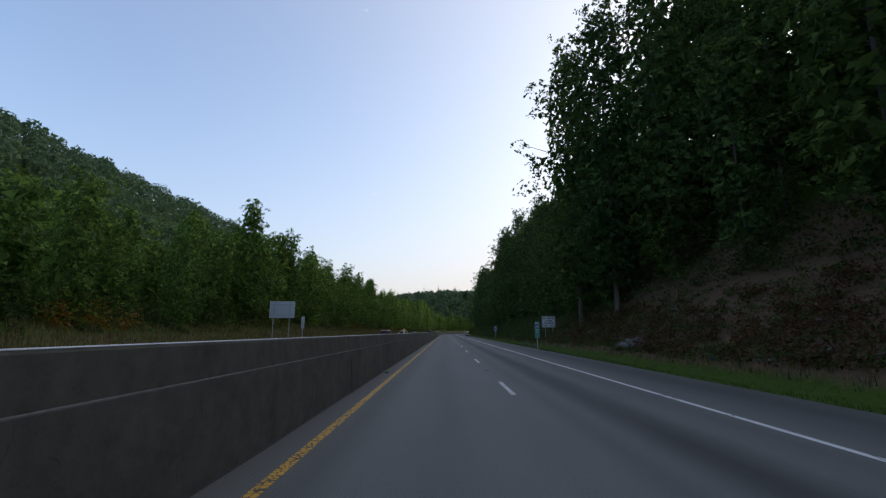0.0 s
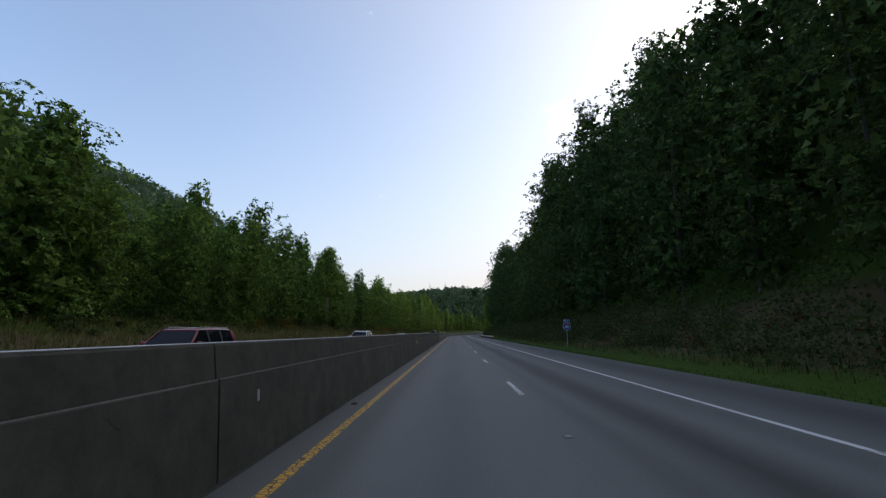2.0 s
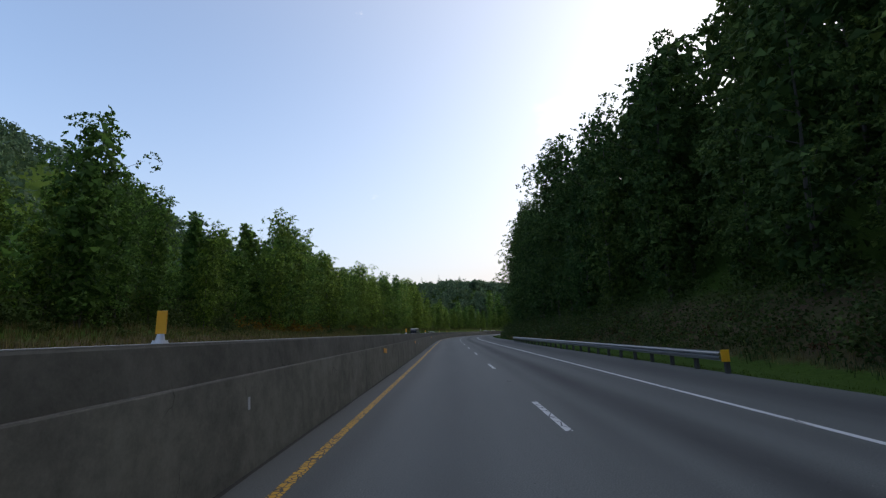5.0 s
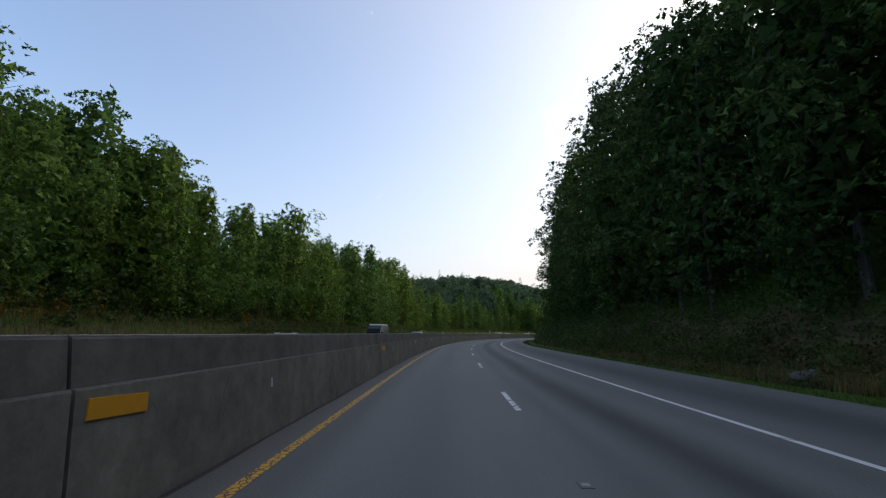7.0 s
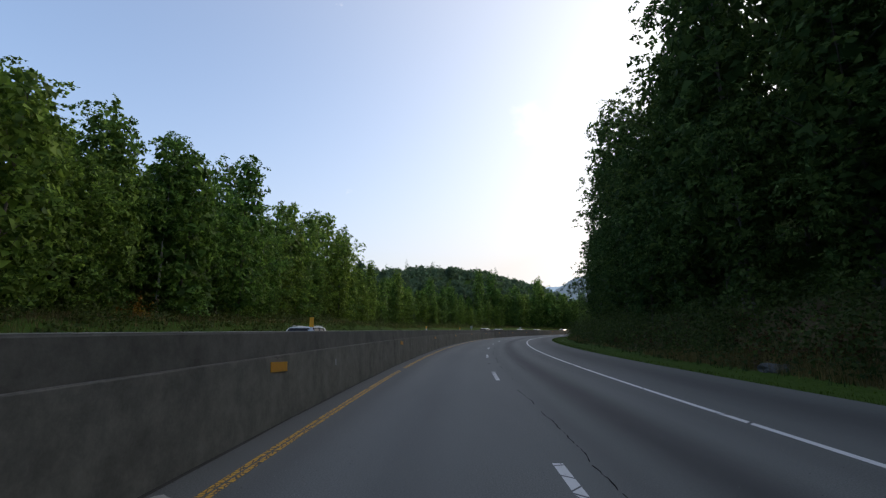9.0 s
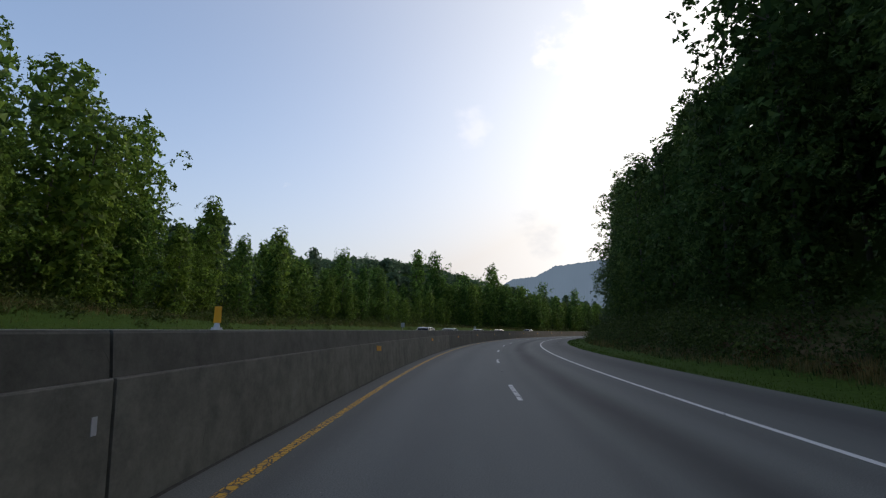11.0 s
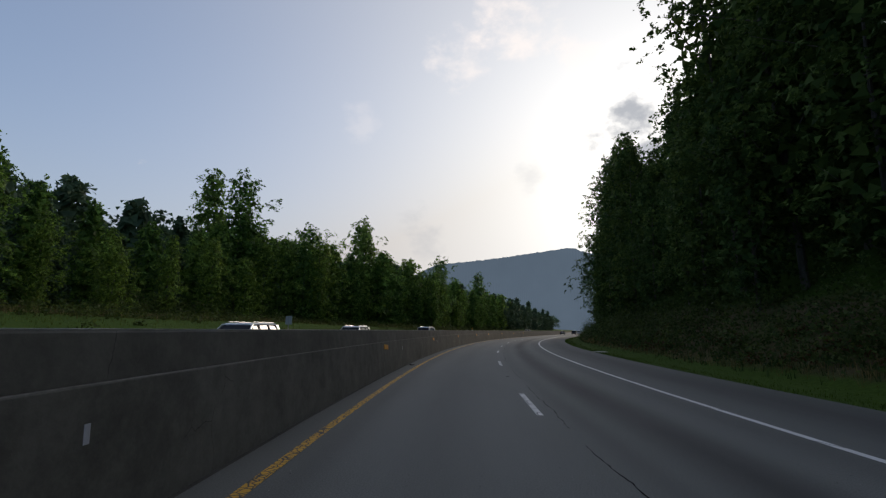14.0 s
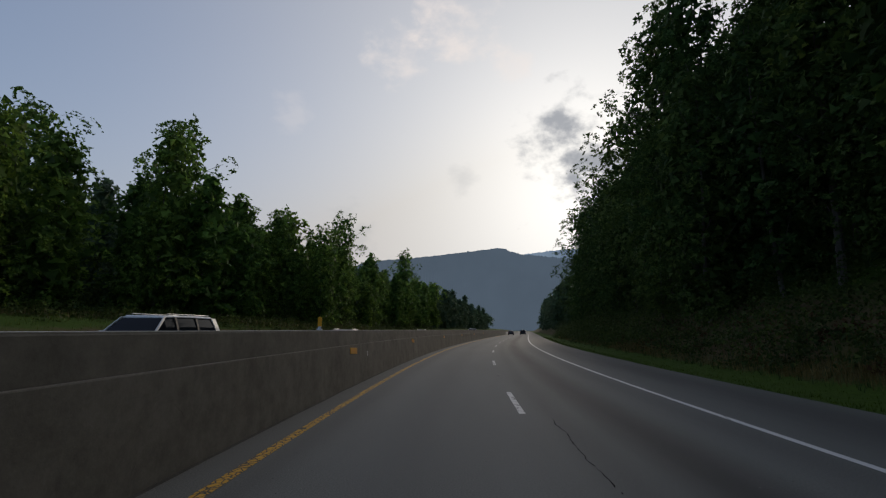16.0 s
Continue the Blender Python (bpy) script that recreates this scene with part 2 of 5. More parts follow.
def asphalt_material(name, banded):
    """Aged asphalt in road coordinates (u across, v along, metres): wheel tracks, dark oil bands, a dimmed shoulder,
    patches, stone grain.
    """
    m, nt, b = material(name, 0.82)
    uv = nt.nodes.new("ShaderNodeTexCoord").outputs["UV"]
    split = nt.nodes.new("ShaderNodeSeparateXYZ")
    nt.links.new(uv, split.inputs[0])

    def calc(op, x, y, z=0.0):
        n = nt.nodes.new("ShaderNodeMath")
        n.operation = op
        for i, v in enumerate((x, y, z)):
            if isinstance(v, (int, float)):
                n.inputs[i].default_value = v
            else:
                nt.links.new(v, n.inputs[i])
        return n.outputs[0]

    def tex(scale, sx, sy, detail=4):
        mp = nt.nodes.new("ShaderNodeMapping")
        mp.inputs["Scale"].default_value = (sx, sy, 1)
        nt.links.new(uv, mp.inputs["Vector"])
        n = node(nt, "ShaderNodeTexNoise", Scale=scale, Detail=detail, Roughness=0.62)
        nt.links.new(mp.outputs["Vector"], n.inputs["Vector"])
        return n.outputs["Fac"]

    grain = tex(55.0, 1, 1, 3)
    blot = tex(0.7, 1, 0.12, 5)
    col = ramp(nt, blot, [(0.3, (0.095, 0.098, 0.089)), (0.7, (0.138, 0.142, 0.130))])
    col = mixed(nt, 0.45, col, ramp(nt, grain, [(0.35, (0.048, 0.050, 0.046)), (0.65, (0.190, 0.196, 0.181))]))
    if banded:
        wander = calc("MULTIPLY_ADD", tex(0.35, 0.0, 0.12, 2), 0.5, -0.25)
        for centre, width, depth in BANDS:
            d = calc("ABSOLUTE", calc("SUBTRACT", calc("ADD", split.outputs["X"], wander), centre), 0.0)
            f = nt.nodes.new("ShaderNodeMapRange")
            f.interpolation_type = "SMOOTHSTEP"
            f.inputs["From Min"].default_value, f.inputs["From Max"].default_value = width, 0.0
            nt.links.new(d, f.inputs["Value"])
            fac = calc("MULTIPLY", f.outputs["Result"], calc("MULTIPLY_ADD", tex(1.2, 0.7, 0.10, 3), 0.9 * depth, 0.55 * depth))
            col = mixed(nt, fac, col, (0.022, 0.022, 0.023))
    # loose grit and pits
    for scale, lo, hi, tone in ((6.0, 0.05, 0.075, (0.018, 0.018, 0.018)), (8.0, 0.04, 0.06, (0.27, 0.265, 0.25)), (3.1, 0.022, 0.034, (0.012, 0.012, 0.012))):
        mp = nt.nodes.new("ShaderNodeMapping")
        mp.inputs["Location"].default_value = (scale, scale * 3, 0)
        nt.links.new(uv, mp.inputs["Vector"])
        spot = node(nt, "ShaderNodeTexVoronoi", Scale=scale)
        nt.links.new(mp.outputs["Vector"], spot.inputs["Vector"])
        pick = calc("GREATER_THAN", tex(2.0, 1, 1, 2), 0.50)
        near_ = ramp(nt, spot.outputs["Distance"], [(lo, (1, 1, 1)), (hi, (0, 0, 0))])
        col = mixed(nt, calc("MULTIPLY", near_, pick), col, tone)
    nt.links.new(col, b.inputs["Base Color"])
    bumped(nt, b, grain, 0.5, 0.004)
    return m


def paint_material(name, colour, worn, gap, open_=0.05, across=3.0):
    """Thick road paint, cracked across every gap metres or so, worn off at its edges."""
    m, nt, b = material(name, 0.65)
    uv = nt.nodes.new("ShaderNodeTexCoord").outputs["UV"]
    mp = nt.nodes.new("ShaderNodeMapping")
    mp.inputs["Scale"].default_value = (across, 1 / gap, 1)
    nt.links.new(uv, mp.inputs["Vector"])
    cell = nt.nodes.new("ShaderNodeTexVoronoi")
    cell.feature = "DISTANCE_TO_EDGE"
    cell.inputs["Scale"].default_value = 1.0
    nt.links.new(mp.outputs["Vector"], cell.inputs["Vector"])
    crack = ramp(nt, cell.outputs["Distance"], [(open_ * 0.3, (1, 1, 1)), (open_, (0, 0, 0))])
    mp2 = nt.nodes.new("ShaderNodeMapping")
    mp2.inputs["Scale"].default_value = (6, 1.2, 1)
    nt.links.new(uv, mp2.inputs["Vector"])
    wear = node(nt, "ShaderNodeTexNoise", Scale=1.6, Detail=6, Roughness=0.7)
    nt.links.new(mp2.outputs["Vector"], wear.inputs["Vector"])
    off = ramp(nt, wear.outputs["Fac"], [(worn, (1, 1, 1)), (worn + 0.06, (0, 0, 0))])
    tone = mixed(nt, wear.outputs["Fac"], tuple(c * 0.72 for c in colour), colour)
    bare = mixed(nt, 1.0, crack, off, "LIGHTEN")
    nt.links.new(mixed(nt, bare, tone, (0.045, 0.045, 0.046)), b.inputs["Base Color"])
    bumped(nt, b, bare, 0.4, -0.004)
    return m


M_GRASS = ground_material()
M_ASPHALT = asphalt_material("aged asphalt", True)
M_ASPHALT_B = asphalt_material("grey asphalt", False)
M_WHITE = paint_material("worn white road paint", (0.66, 0.66, 0.64), 0.33, 0.42)
M_WHITE_EDGE = paint_material("worn white edge paint", (0.74, 0.74, 0.72), 0.28, 3.2, 0.014)
M_YELLOW = paint_material("worn yellow road paint", (0.74, 0.40, 0.025), 0.24, 0.095, 0.11, 11.0)
M_PALE_BARK = two_tone("pale bark", (0.20, 0.18, 0.155), (0.36, 0.335, 0.30), 3.0, 18.0, 0.95, 0.5, 0.02, stretch=(1, 1, 0.3))
M_BARK = two_tone("bark", (0.07, 0.06, 0.05), (0.16, 0.145, 0.125), 3.0, 18.0, 0.95, 0.6, 0.03, stretch=(1, 1, 0.25))
M_LEAF = leaf_material("green leaves", (0.047, 0.098, 0.021), (0.252, 0.405, 0.088), 0.5, 0.14)
# darker leaf copy for the right slope: its backlit shade is in the colour
M_LEAF_SHADED = leaf_material("slope leaves with shade in colour", (0.033, 0.068, 0.022), (0.140, 0.220, 0.070), 0.42, 0.04)
# distance haze is put into these far leaves as a bluish base colour
M_FAR_HAZED = leaf_material("far leaves with haze in their green", (0.076, 0.122, 0.076), (0.150, 0.215, 0.118), 0.4)


# ------------------------------------------------------------------ mesh helpers
def mesh_of(name, verts, faces, *materials):
    me = bpy.data.meshes.new(name)
    me.from_pydata([tuple(v) for v in verts], [], faces)
    for m in materials:
        me.materials.append(m)
    me.update()
    return me


def part(name, bm, mat, parent, label=""):
    me = bpy.data.meshes.new(name)
    bm.to_mesh(me)
    bm.free()
    me.materials.append(mat)
    ob = new(name, me)
    ob.parent = parent
    if label:
        tagged(ob, label)
    return ob


def box(bm, x0, y0, z0, x1, y1, z1, m=None, bevel=0.0):
    """A box into bm, its edges bevelled."""
    t = Matrix.LocRotScale(((x0 + x1) / 2, (y0 + y1) / 2, (z0 + z1) / 2), None, (x1 - x0, y1 - y0, z1 - z0))
    made = bmesh.ops.create_cube(bm, size=1.0, matrix=t if m is None else m @ t)
    if bevel:
        vs = set(made["verts"])
        bmesh.ops.bevel(bm, geom=[e for e in bm.edges if e.verts[0] in vs and e.verts[1] in vs], offset=bevel, segments=2, affect="EDGES", profile=0.6)
    return bm


def tube(bm, a, b, r0, r1=None, sides=8):
    a, b = Vector(a), Vector(b)
    r1 = r0 if r1 is None else r1
    m = Matrix.Translation((a + b) / 2) @ (b - a).to_track_quat("Z", "Y").to_matrix().to_4x4()
    bmesh.ops.create_cone(bm, cap_ends=True, segments=sides, radius1=r0, radius2=r1, depth=(b - a).length, matrix=m)
    return bm


def thing(name, label, category, m=None, group="", kind=""):
    ob = tagged(new(name), label, category, group, kind)
    if m is not None:
        ob.matrix_basis = m
    return ob


def ribbon(name, mat, s_list, section, label="", category="", kind="structure"):
    """A strip with a closed or open section [(off, z)] carried along the road."""
    verts, faces = [], []
    for s in s_list:
        for off, z in (section(s) if callable(section) else section):
            verts.append(loc(s, off, z))
    n = len(verts) // len(s_list)
    for i in range(len(s_list) - 1):
        for j in range(n - 1):
            a = i * n + j
            faces.append((a, a + 1, a + n + 1, a + n))
    ob = new(name, mesh_of(name, verts, faces, mat))
    return tagged(ob, label, category, kind=kind)


# ------------------------------------------------------------------ ground and road
def build_ground():
    offs = [-700, -600, -500, -420, -360, -310, -270, -235, -200, -170, -140, -110, -85, -65, -50, -40, -32, -26, -23, -20, -18.5, -17, -15.5, -14,
            -13.9, 10.7, 10.8, 11.3, 12.2, 13.5, 14.5, 15.5, 16.5, 18, 20, 22, 26, 30, 37, 45, 60, 80, 110, 140, 180, 230, 290]
    ss = [s for s in range(-150, 0, 10)] + [s for s in range(0, 700, 4)] + [s for s in range(700, 1200, 25)]
    verts, faces, n = [], [], len(offs)
    for s in ss:
        for o in offs:
            verts.append(loc(s, o, ground_z(s, o)))
    for i in range(len(ss) - 1):
        for j in range(n - 1):
            a = i * n + j
            faces.append((a, a + 1, a + n + 1, a + n))
    b = len(verts)
    for x, y in ((-6000, -6000), (6000, -6000), (6000, 6000), (-6000, 6000)):
        verts.append((x, y, -0.9))
    faces.append((b, b + 1, b + 2, b + 3))
    ob = new("ground", mesh_of("ground", verts, faces, M_GRASS))
    for p in ob.data.polygons:
        p.use_smooth = True
    soil = ob.data.attributes.new("soil", "FLOAT", "POINT")
    worn = []
    for s in ss:
        for o in offs:
            bare = bump(s, -20, 52, 14) * bump(o, 15.0, 23.0, 2.0)
            dry = 0.5 * bump(o, 15.0, 21.0, 1.5) + 0.5 * bump(-o, 14.5, 20.5, 2.5) * (1 - 0.6 * bump(s, 255, 420, 20))
            worn.append(max(bare, min(0.8, dry)))
    soil.data.foreach_set("value", worn + [0.2] * 4)
    return tagged(ob, "grassy ground rising into wooded slopes beside the highway", "ground", kind="structure")


build_ground()
S_ROAD = [s for s in np.arange(-140, 1150, 3.0)]
S_NEAR = [s for s in np.arange(-30, 620, 1.5)]


def road_ribbon(name, mat, s_list, section, label, category):
    """A ribbon whose uv is (metres across, metres along)."""
    ob = ribbon(name, mat, s_list, section, label, category)
    across = np.array([[o for o, z in (section(s) if callable(section) else section)] for s in s_list])
    me, n = ob.data, across.shape[1]
    uv = me.uv_layers.new(name="road")
    idx = np.empty(len(me.loops), dtype=np.int32)
    me.loops.foreach_get("vertex_index", idx)
    s_arr = np.array(s_list)
    flat = np.stack([across.ravel()[idx], s_arr[idx // n]], 1).astype(np.float32)
    uv.data.foreach_set("uv", flat.ravel())
    return ob


road_ribbon("road", M_ASPHALT, S_ROAD, lambda s: [(-0.65, -0.3), (-0.65, 0.0), (shoulder(s) + 0.07 * noise.noise((s * 0.6, 2.0, 0)), 0.0), (shoulder(s) + 0.3, -0.25)], "worn dark grey asphalt highway lanes and shoulder", "road")
road_ribbon("opposite_road", M_ASPHALT_B, S_ROAD, [(-14.2, -0.25), (-13.9, 0.05), (-1.18, 0.05), (-1.18, -0.3)], "grey asphalt carriageway behind the median barrier", "road")
for a, b, o0, o1 in ((-30, 258, -0.075, 0.075), (258, 283.2, -0.085, -0.015), (258, 283.0, 0.015, 0.085), (284.3, 306, -0.085, -0.015), (284.2, 306, 0.015, 0.085), (306, 433, -0.075, 0.075), (433.6, 620, -0.075, 0.075)):
    road_ribbon("yellow_edge_line", M_YELLOW, [a + (b - a) * i / 40 for i in range(41)] if b - a < 60 else list(np.arange(a, b, 1.5)) + [b], [(o0, 0.004), (o1, 0.004)], "cracked yellow edge line beside the barrier", "road line")
road_ribbon("white_edge_line", M_WHITE_EDGE, S_NEAR, [(LANE_2 - 0.07, 0.004), (LANE_2 + 0.07, 0.004)], "worn white edge line beside the shoulder", "road line")
for i in range(-2, 52):
    s0 = 11.56 + i * 12.192
    road_ribbon("lane_dash", M_WHITE, [s0, s0 + 1.5, s0 + 3.05], [(LANE_1 - 0.065, 0.005), (LANE_1 + 0.065, 0.005)], "cracked white lane dash", "road line")

# the barrier: a run of cast lengths with open joints between them
JOINTS = [-43.6, -7.3, 12.0, 29.2, 65.5, 101.4, 139.0, 175.7, 212.4, 242.8, 249.4, 285.6, 321.5, 357.4, 393.6, 429.8, 466.0, 502.2, 538.4, 574.6, 610.8]
LOWER = [(-1.2, 0.0), (-0.612, 0.0), (-0.614, 0.05), (-0.682, 1.095), (-0.688, 1.107), (-0.725, 1.11), (-1.10, 1.11), (-1.2, 0.0)]
UPPER = [(-1.10, 1.114), (-0.726, 1.114), (-0.775, 1.48), (-0.79, 1.505), (-1.04, 1.505), (-1.06, 1.48), (-1.10, 1.114)]


def concrete_material(name, k, warm=0.0):
    """Old cast concrete: board marks, rain streaks that run down, grey bloom, brown dust."""
    m, nt, b = material(name, 0.92)
    shade = lambda r, g, b_: (r * k * (1.0 + warm * 0.5), g * k, b_ * k * (1 - warm))
    big = noise_of(nt, 0.7, 6, 0.65)
    streak = noise_of(nt, 0.9, 6, 0.62, (1, 1, 0.22))
    blot = noise_of(nt, 3.2, 5, 0.7)
    fine = noise_of(nt, 26.0, 4, 0.7)
    col = ramp(nt, big, [(0.34, shade(0.066, 0.066, 0.059)), (0.66, shade(0.186, 0.184, 0.164))])
    col = mixed(nt, 0.34, col, ramp(nt, streak, [(0.34, shade(0.046, 0.046, 0.042)), (0.5, shade(0.126, 0.125, 0.112)), (0.68, shade(0.225, 0.222, 0.20))]))
    col = mixed(nt, 0.36, col, ramp(nt, blot, [(0.35, shade(0.052, 0.052, 0.047)), (0.65, shade(0.215, 0.212, 0.190))]))
    col = mixed(nt, 0.16, col, ramp(nt, fine, [(0.3, shade(0.070, 0.070, 0.063)), (0.7, shade(0.205, 0.202, 0.18))]))
    # sparse hairline cracks
    tc = nt.nodes.new("ShaderNodeTexCoord").outputs["Object"]
    bent = nt.nodes.new("ShaderNodeVectorMath")
    bent.operation = "MULTIPLY_ADD"
    wob = node(nt, "ShaderNodeTexNoise", Scale=1.4, Detail=4.0)
    nt.links.new(tc, wob.inputs["Vector"])
    nt.links.new(wob.outputs["Color"], bent.inputs[0])
    bent.inputs[1].default_value = (0.5, 0.5, 0.5)
    nt.links.new(tc, bent.inputs[2])
    cell = nt.nodes.new("ShaderNodeTexVoronoi")
    cell.feature = "DISTANCE_TO_EDGE"
    cell.inputs["Scale"].default_value = 0.8
    nt.links.new(bent.outputs[0], cell.inputs["Vector"])
    line = ramp(nt, cell.outputs["Distance"], [(0.001, (0.7, 0.7, 0.7)), (0.0045, (0, 0, 0))])
    some = ramp(nt, noise_of(nt, 0.9, 2, 0.5), [(0.60, (0, 0, 0)), (0.64, (1, 1, 1))])
    col = mixed(nt, mixed(nt, 1.0, line, some, "MULTIPLY"), col, (0.02, 0.018, 0.015))
    nt.links.new(col, b.inputs["Base Color"])
    bumped(nt, b, fine, 0.35, 0.006)
    return m


M_CONCRETE = concrete_material("dark stained barrier concrete", 0.86, 0.05)
M_UPPER = concrete_material("brown stained barrier concrete", 0.74, 0.10)
M_CONCRETE_B = concrete_material("paler barrier concrete", 1.62, 0.05)
M_CONCRETE_C = concrete_material("stained barrier concrete", 1.10, 0.05)
# ledge and cap strips, paler than the barrier's faces
M_LEDGE = two_tone("pale concrete ledge", (0.17, 0.16, 0.145), (0.34, 0.32, 0.29), 0.9, 12.0, 0.95, 0.3, 0.004)
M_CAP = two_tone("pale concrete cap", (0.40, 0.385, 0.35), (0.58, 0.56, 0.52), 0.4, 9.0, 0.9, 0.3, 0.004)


def rise(s):
    """The barrier grows a little taller along the bend."""
    return float(np.interp(s, [36, 81, 126, 200, 285, 397, 425], [0.975, 1.0, 1.032, 1.032, 1.045, 1.045, 1.02]))


def build_barrier():
    root = tagged(new("median_barrier"), "stained two-tier concrete median barrier with open joints", "barrier", kind="structure")
    for a, b in zip(JOINTS, JOINTS[1:]):
        n = max(2, int((b - a) / 3))
        ss = [a + 0.02 + (b - a - 0.04) * i / n for i in range(n + 1)]
        for name, section, mat in (("lower_tier", LOWER, M_CONCRETE if a < 130 else M_CONCRETE_B if a < 330 else M_CONCRETE_C),
                                   ("upper_tier", UPPER, M_UPPER if a < 130 else M_CONCRETE if a > 330 else M_CONCRETE_C),
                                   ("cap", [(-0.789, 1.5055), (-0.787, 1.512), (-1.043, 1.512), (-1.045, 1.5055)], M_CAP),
                                   ("ledge", [(-0.6865, 1.102), (-0.6875, 1.1115), (-0.698, 1.1135), (-0.700, 1.110)], M_LEDGE)):
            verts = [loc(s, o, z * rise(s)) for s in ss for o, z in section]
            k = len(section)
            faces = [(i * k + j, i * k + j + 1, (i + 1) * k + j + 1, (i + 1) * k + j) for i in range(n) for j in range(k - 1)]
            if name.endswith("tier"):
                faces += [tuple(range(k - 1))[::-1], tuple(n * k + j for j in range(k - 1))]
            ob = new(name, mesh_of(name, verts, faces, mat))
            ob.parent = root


build_barrier()
# narrow dark brown strip where the barrier's foot meets the asphalt
road_ribbon("foot_strip", two_tone("dark brown foot strip", (0.030, 0.028, 0.024), (0.075, 0.070, 0.060), 1.5, 22.0, 1.0, 0.5, 0.01), S_NEAR,
            lambda s: [(-0.618, 0.012), (-0.56 + 0.05 * noise.noise((s * 0.8, 5.0, 0)), 0.0035)], "narrow dark strip along the barrier's foot", "grit")


# ------------------------------------------------------------------ trees
def leaf_arrays(rng, centres, normals, size, loose=0.8):
    """Three-cornered leaf sprays at the centres: vertices and triangles."""
    n = len(centres)
    nrm = normals + rng.normal(0, loose, (n, 3))
    nrm /= np.linalg.norm(nrm, axis=1)[:, None] + 1e-9
    t = np.cross(nrm, rng.normal(0, 1, (n, 3)))
    t /= np.linalg.norm(t, axis=1)[:, None] + 1e-9
    b = np.cross(nrm, t)
    L = (size * rng.uniform(0.6, 1.4, n))[:, None]
    W = L * rng.uniform(0.55, 0.95, n)[:, None]
    v = np.stack([centres - t * L * 0.8 + b * W, centres - t * L * 0.6 - b * W, centres + t * L], 1).reshape(-1, 3)
    return v, np.arange(n * 3).reshape(-1, 3)


FORMS = {  # half width of the crown from foot to tip, in parts of its radius
    "round": [(0.0, 0.45), (0.12, 0.80), (0.35, 1.0), (0.6, 0.95), (0.8, 0.72), (0.93, 0.42), (1.0, 0.10)],
    "oval": [(0.0, 0.50), (0.15, 0.85), (0.4, 1.0), (0.65, 0.85), (0.85, 0.52), (1.0, 0.10)],
    "tall": [(0.0, 0.40), (0.2, 0.72), (0.45, 0.85), (0.7, 1.0), (0.86, 0.82), (0.96, 0.45), (1.0, 0.15)],
}


def clumps(rng, height, radius, base, count, ragged, form):
    """Leafy clumps on the limbs of a crown: place, radius and half height of each."""
    us, ws = zip(*FORMS[form])
    out = []
    for i in range(count):
        u = ((i + 0.5) / count) ** 0.92
        wide = radius * float(np.interp(u, us, ws)) * (1 + ragged * rng.uniform(-0.75, 0.55))
        a = i * 2.399 + rng.uniform(-0.4, 0.4)
        size = radius * rng.uniform(0.17, 0.42) * (1.05 - 0.35 * u)
        r = max(0.0, wide - size * 0.8) * (1.0 if i % 4 else rng.uniform(0.2, 0.6))
        z = base + (height - base) * (0.03 + 0.94 * u) - size * 0.35
        out.append((math.cos(a) * r, math.sin(a) * r, z, size, size * rng.uniform(0.55, 0.85)))
    return out


SPRAY = 14                             # leaves in a spray


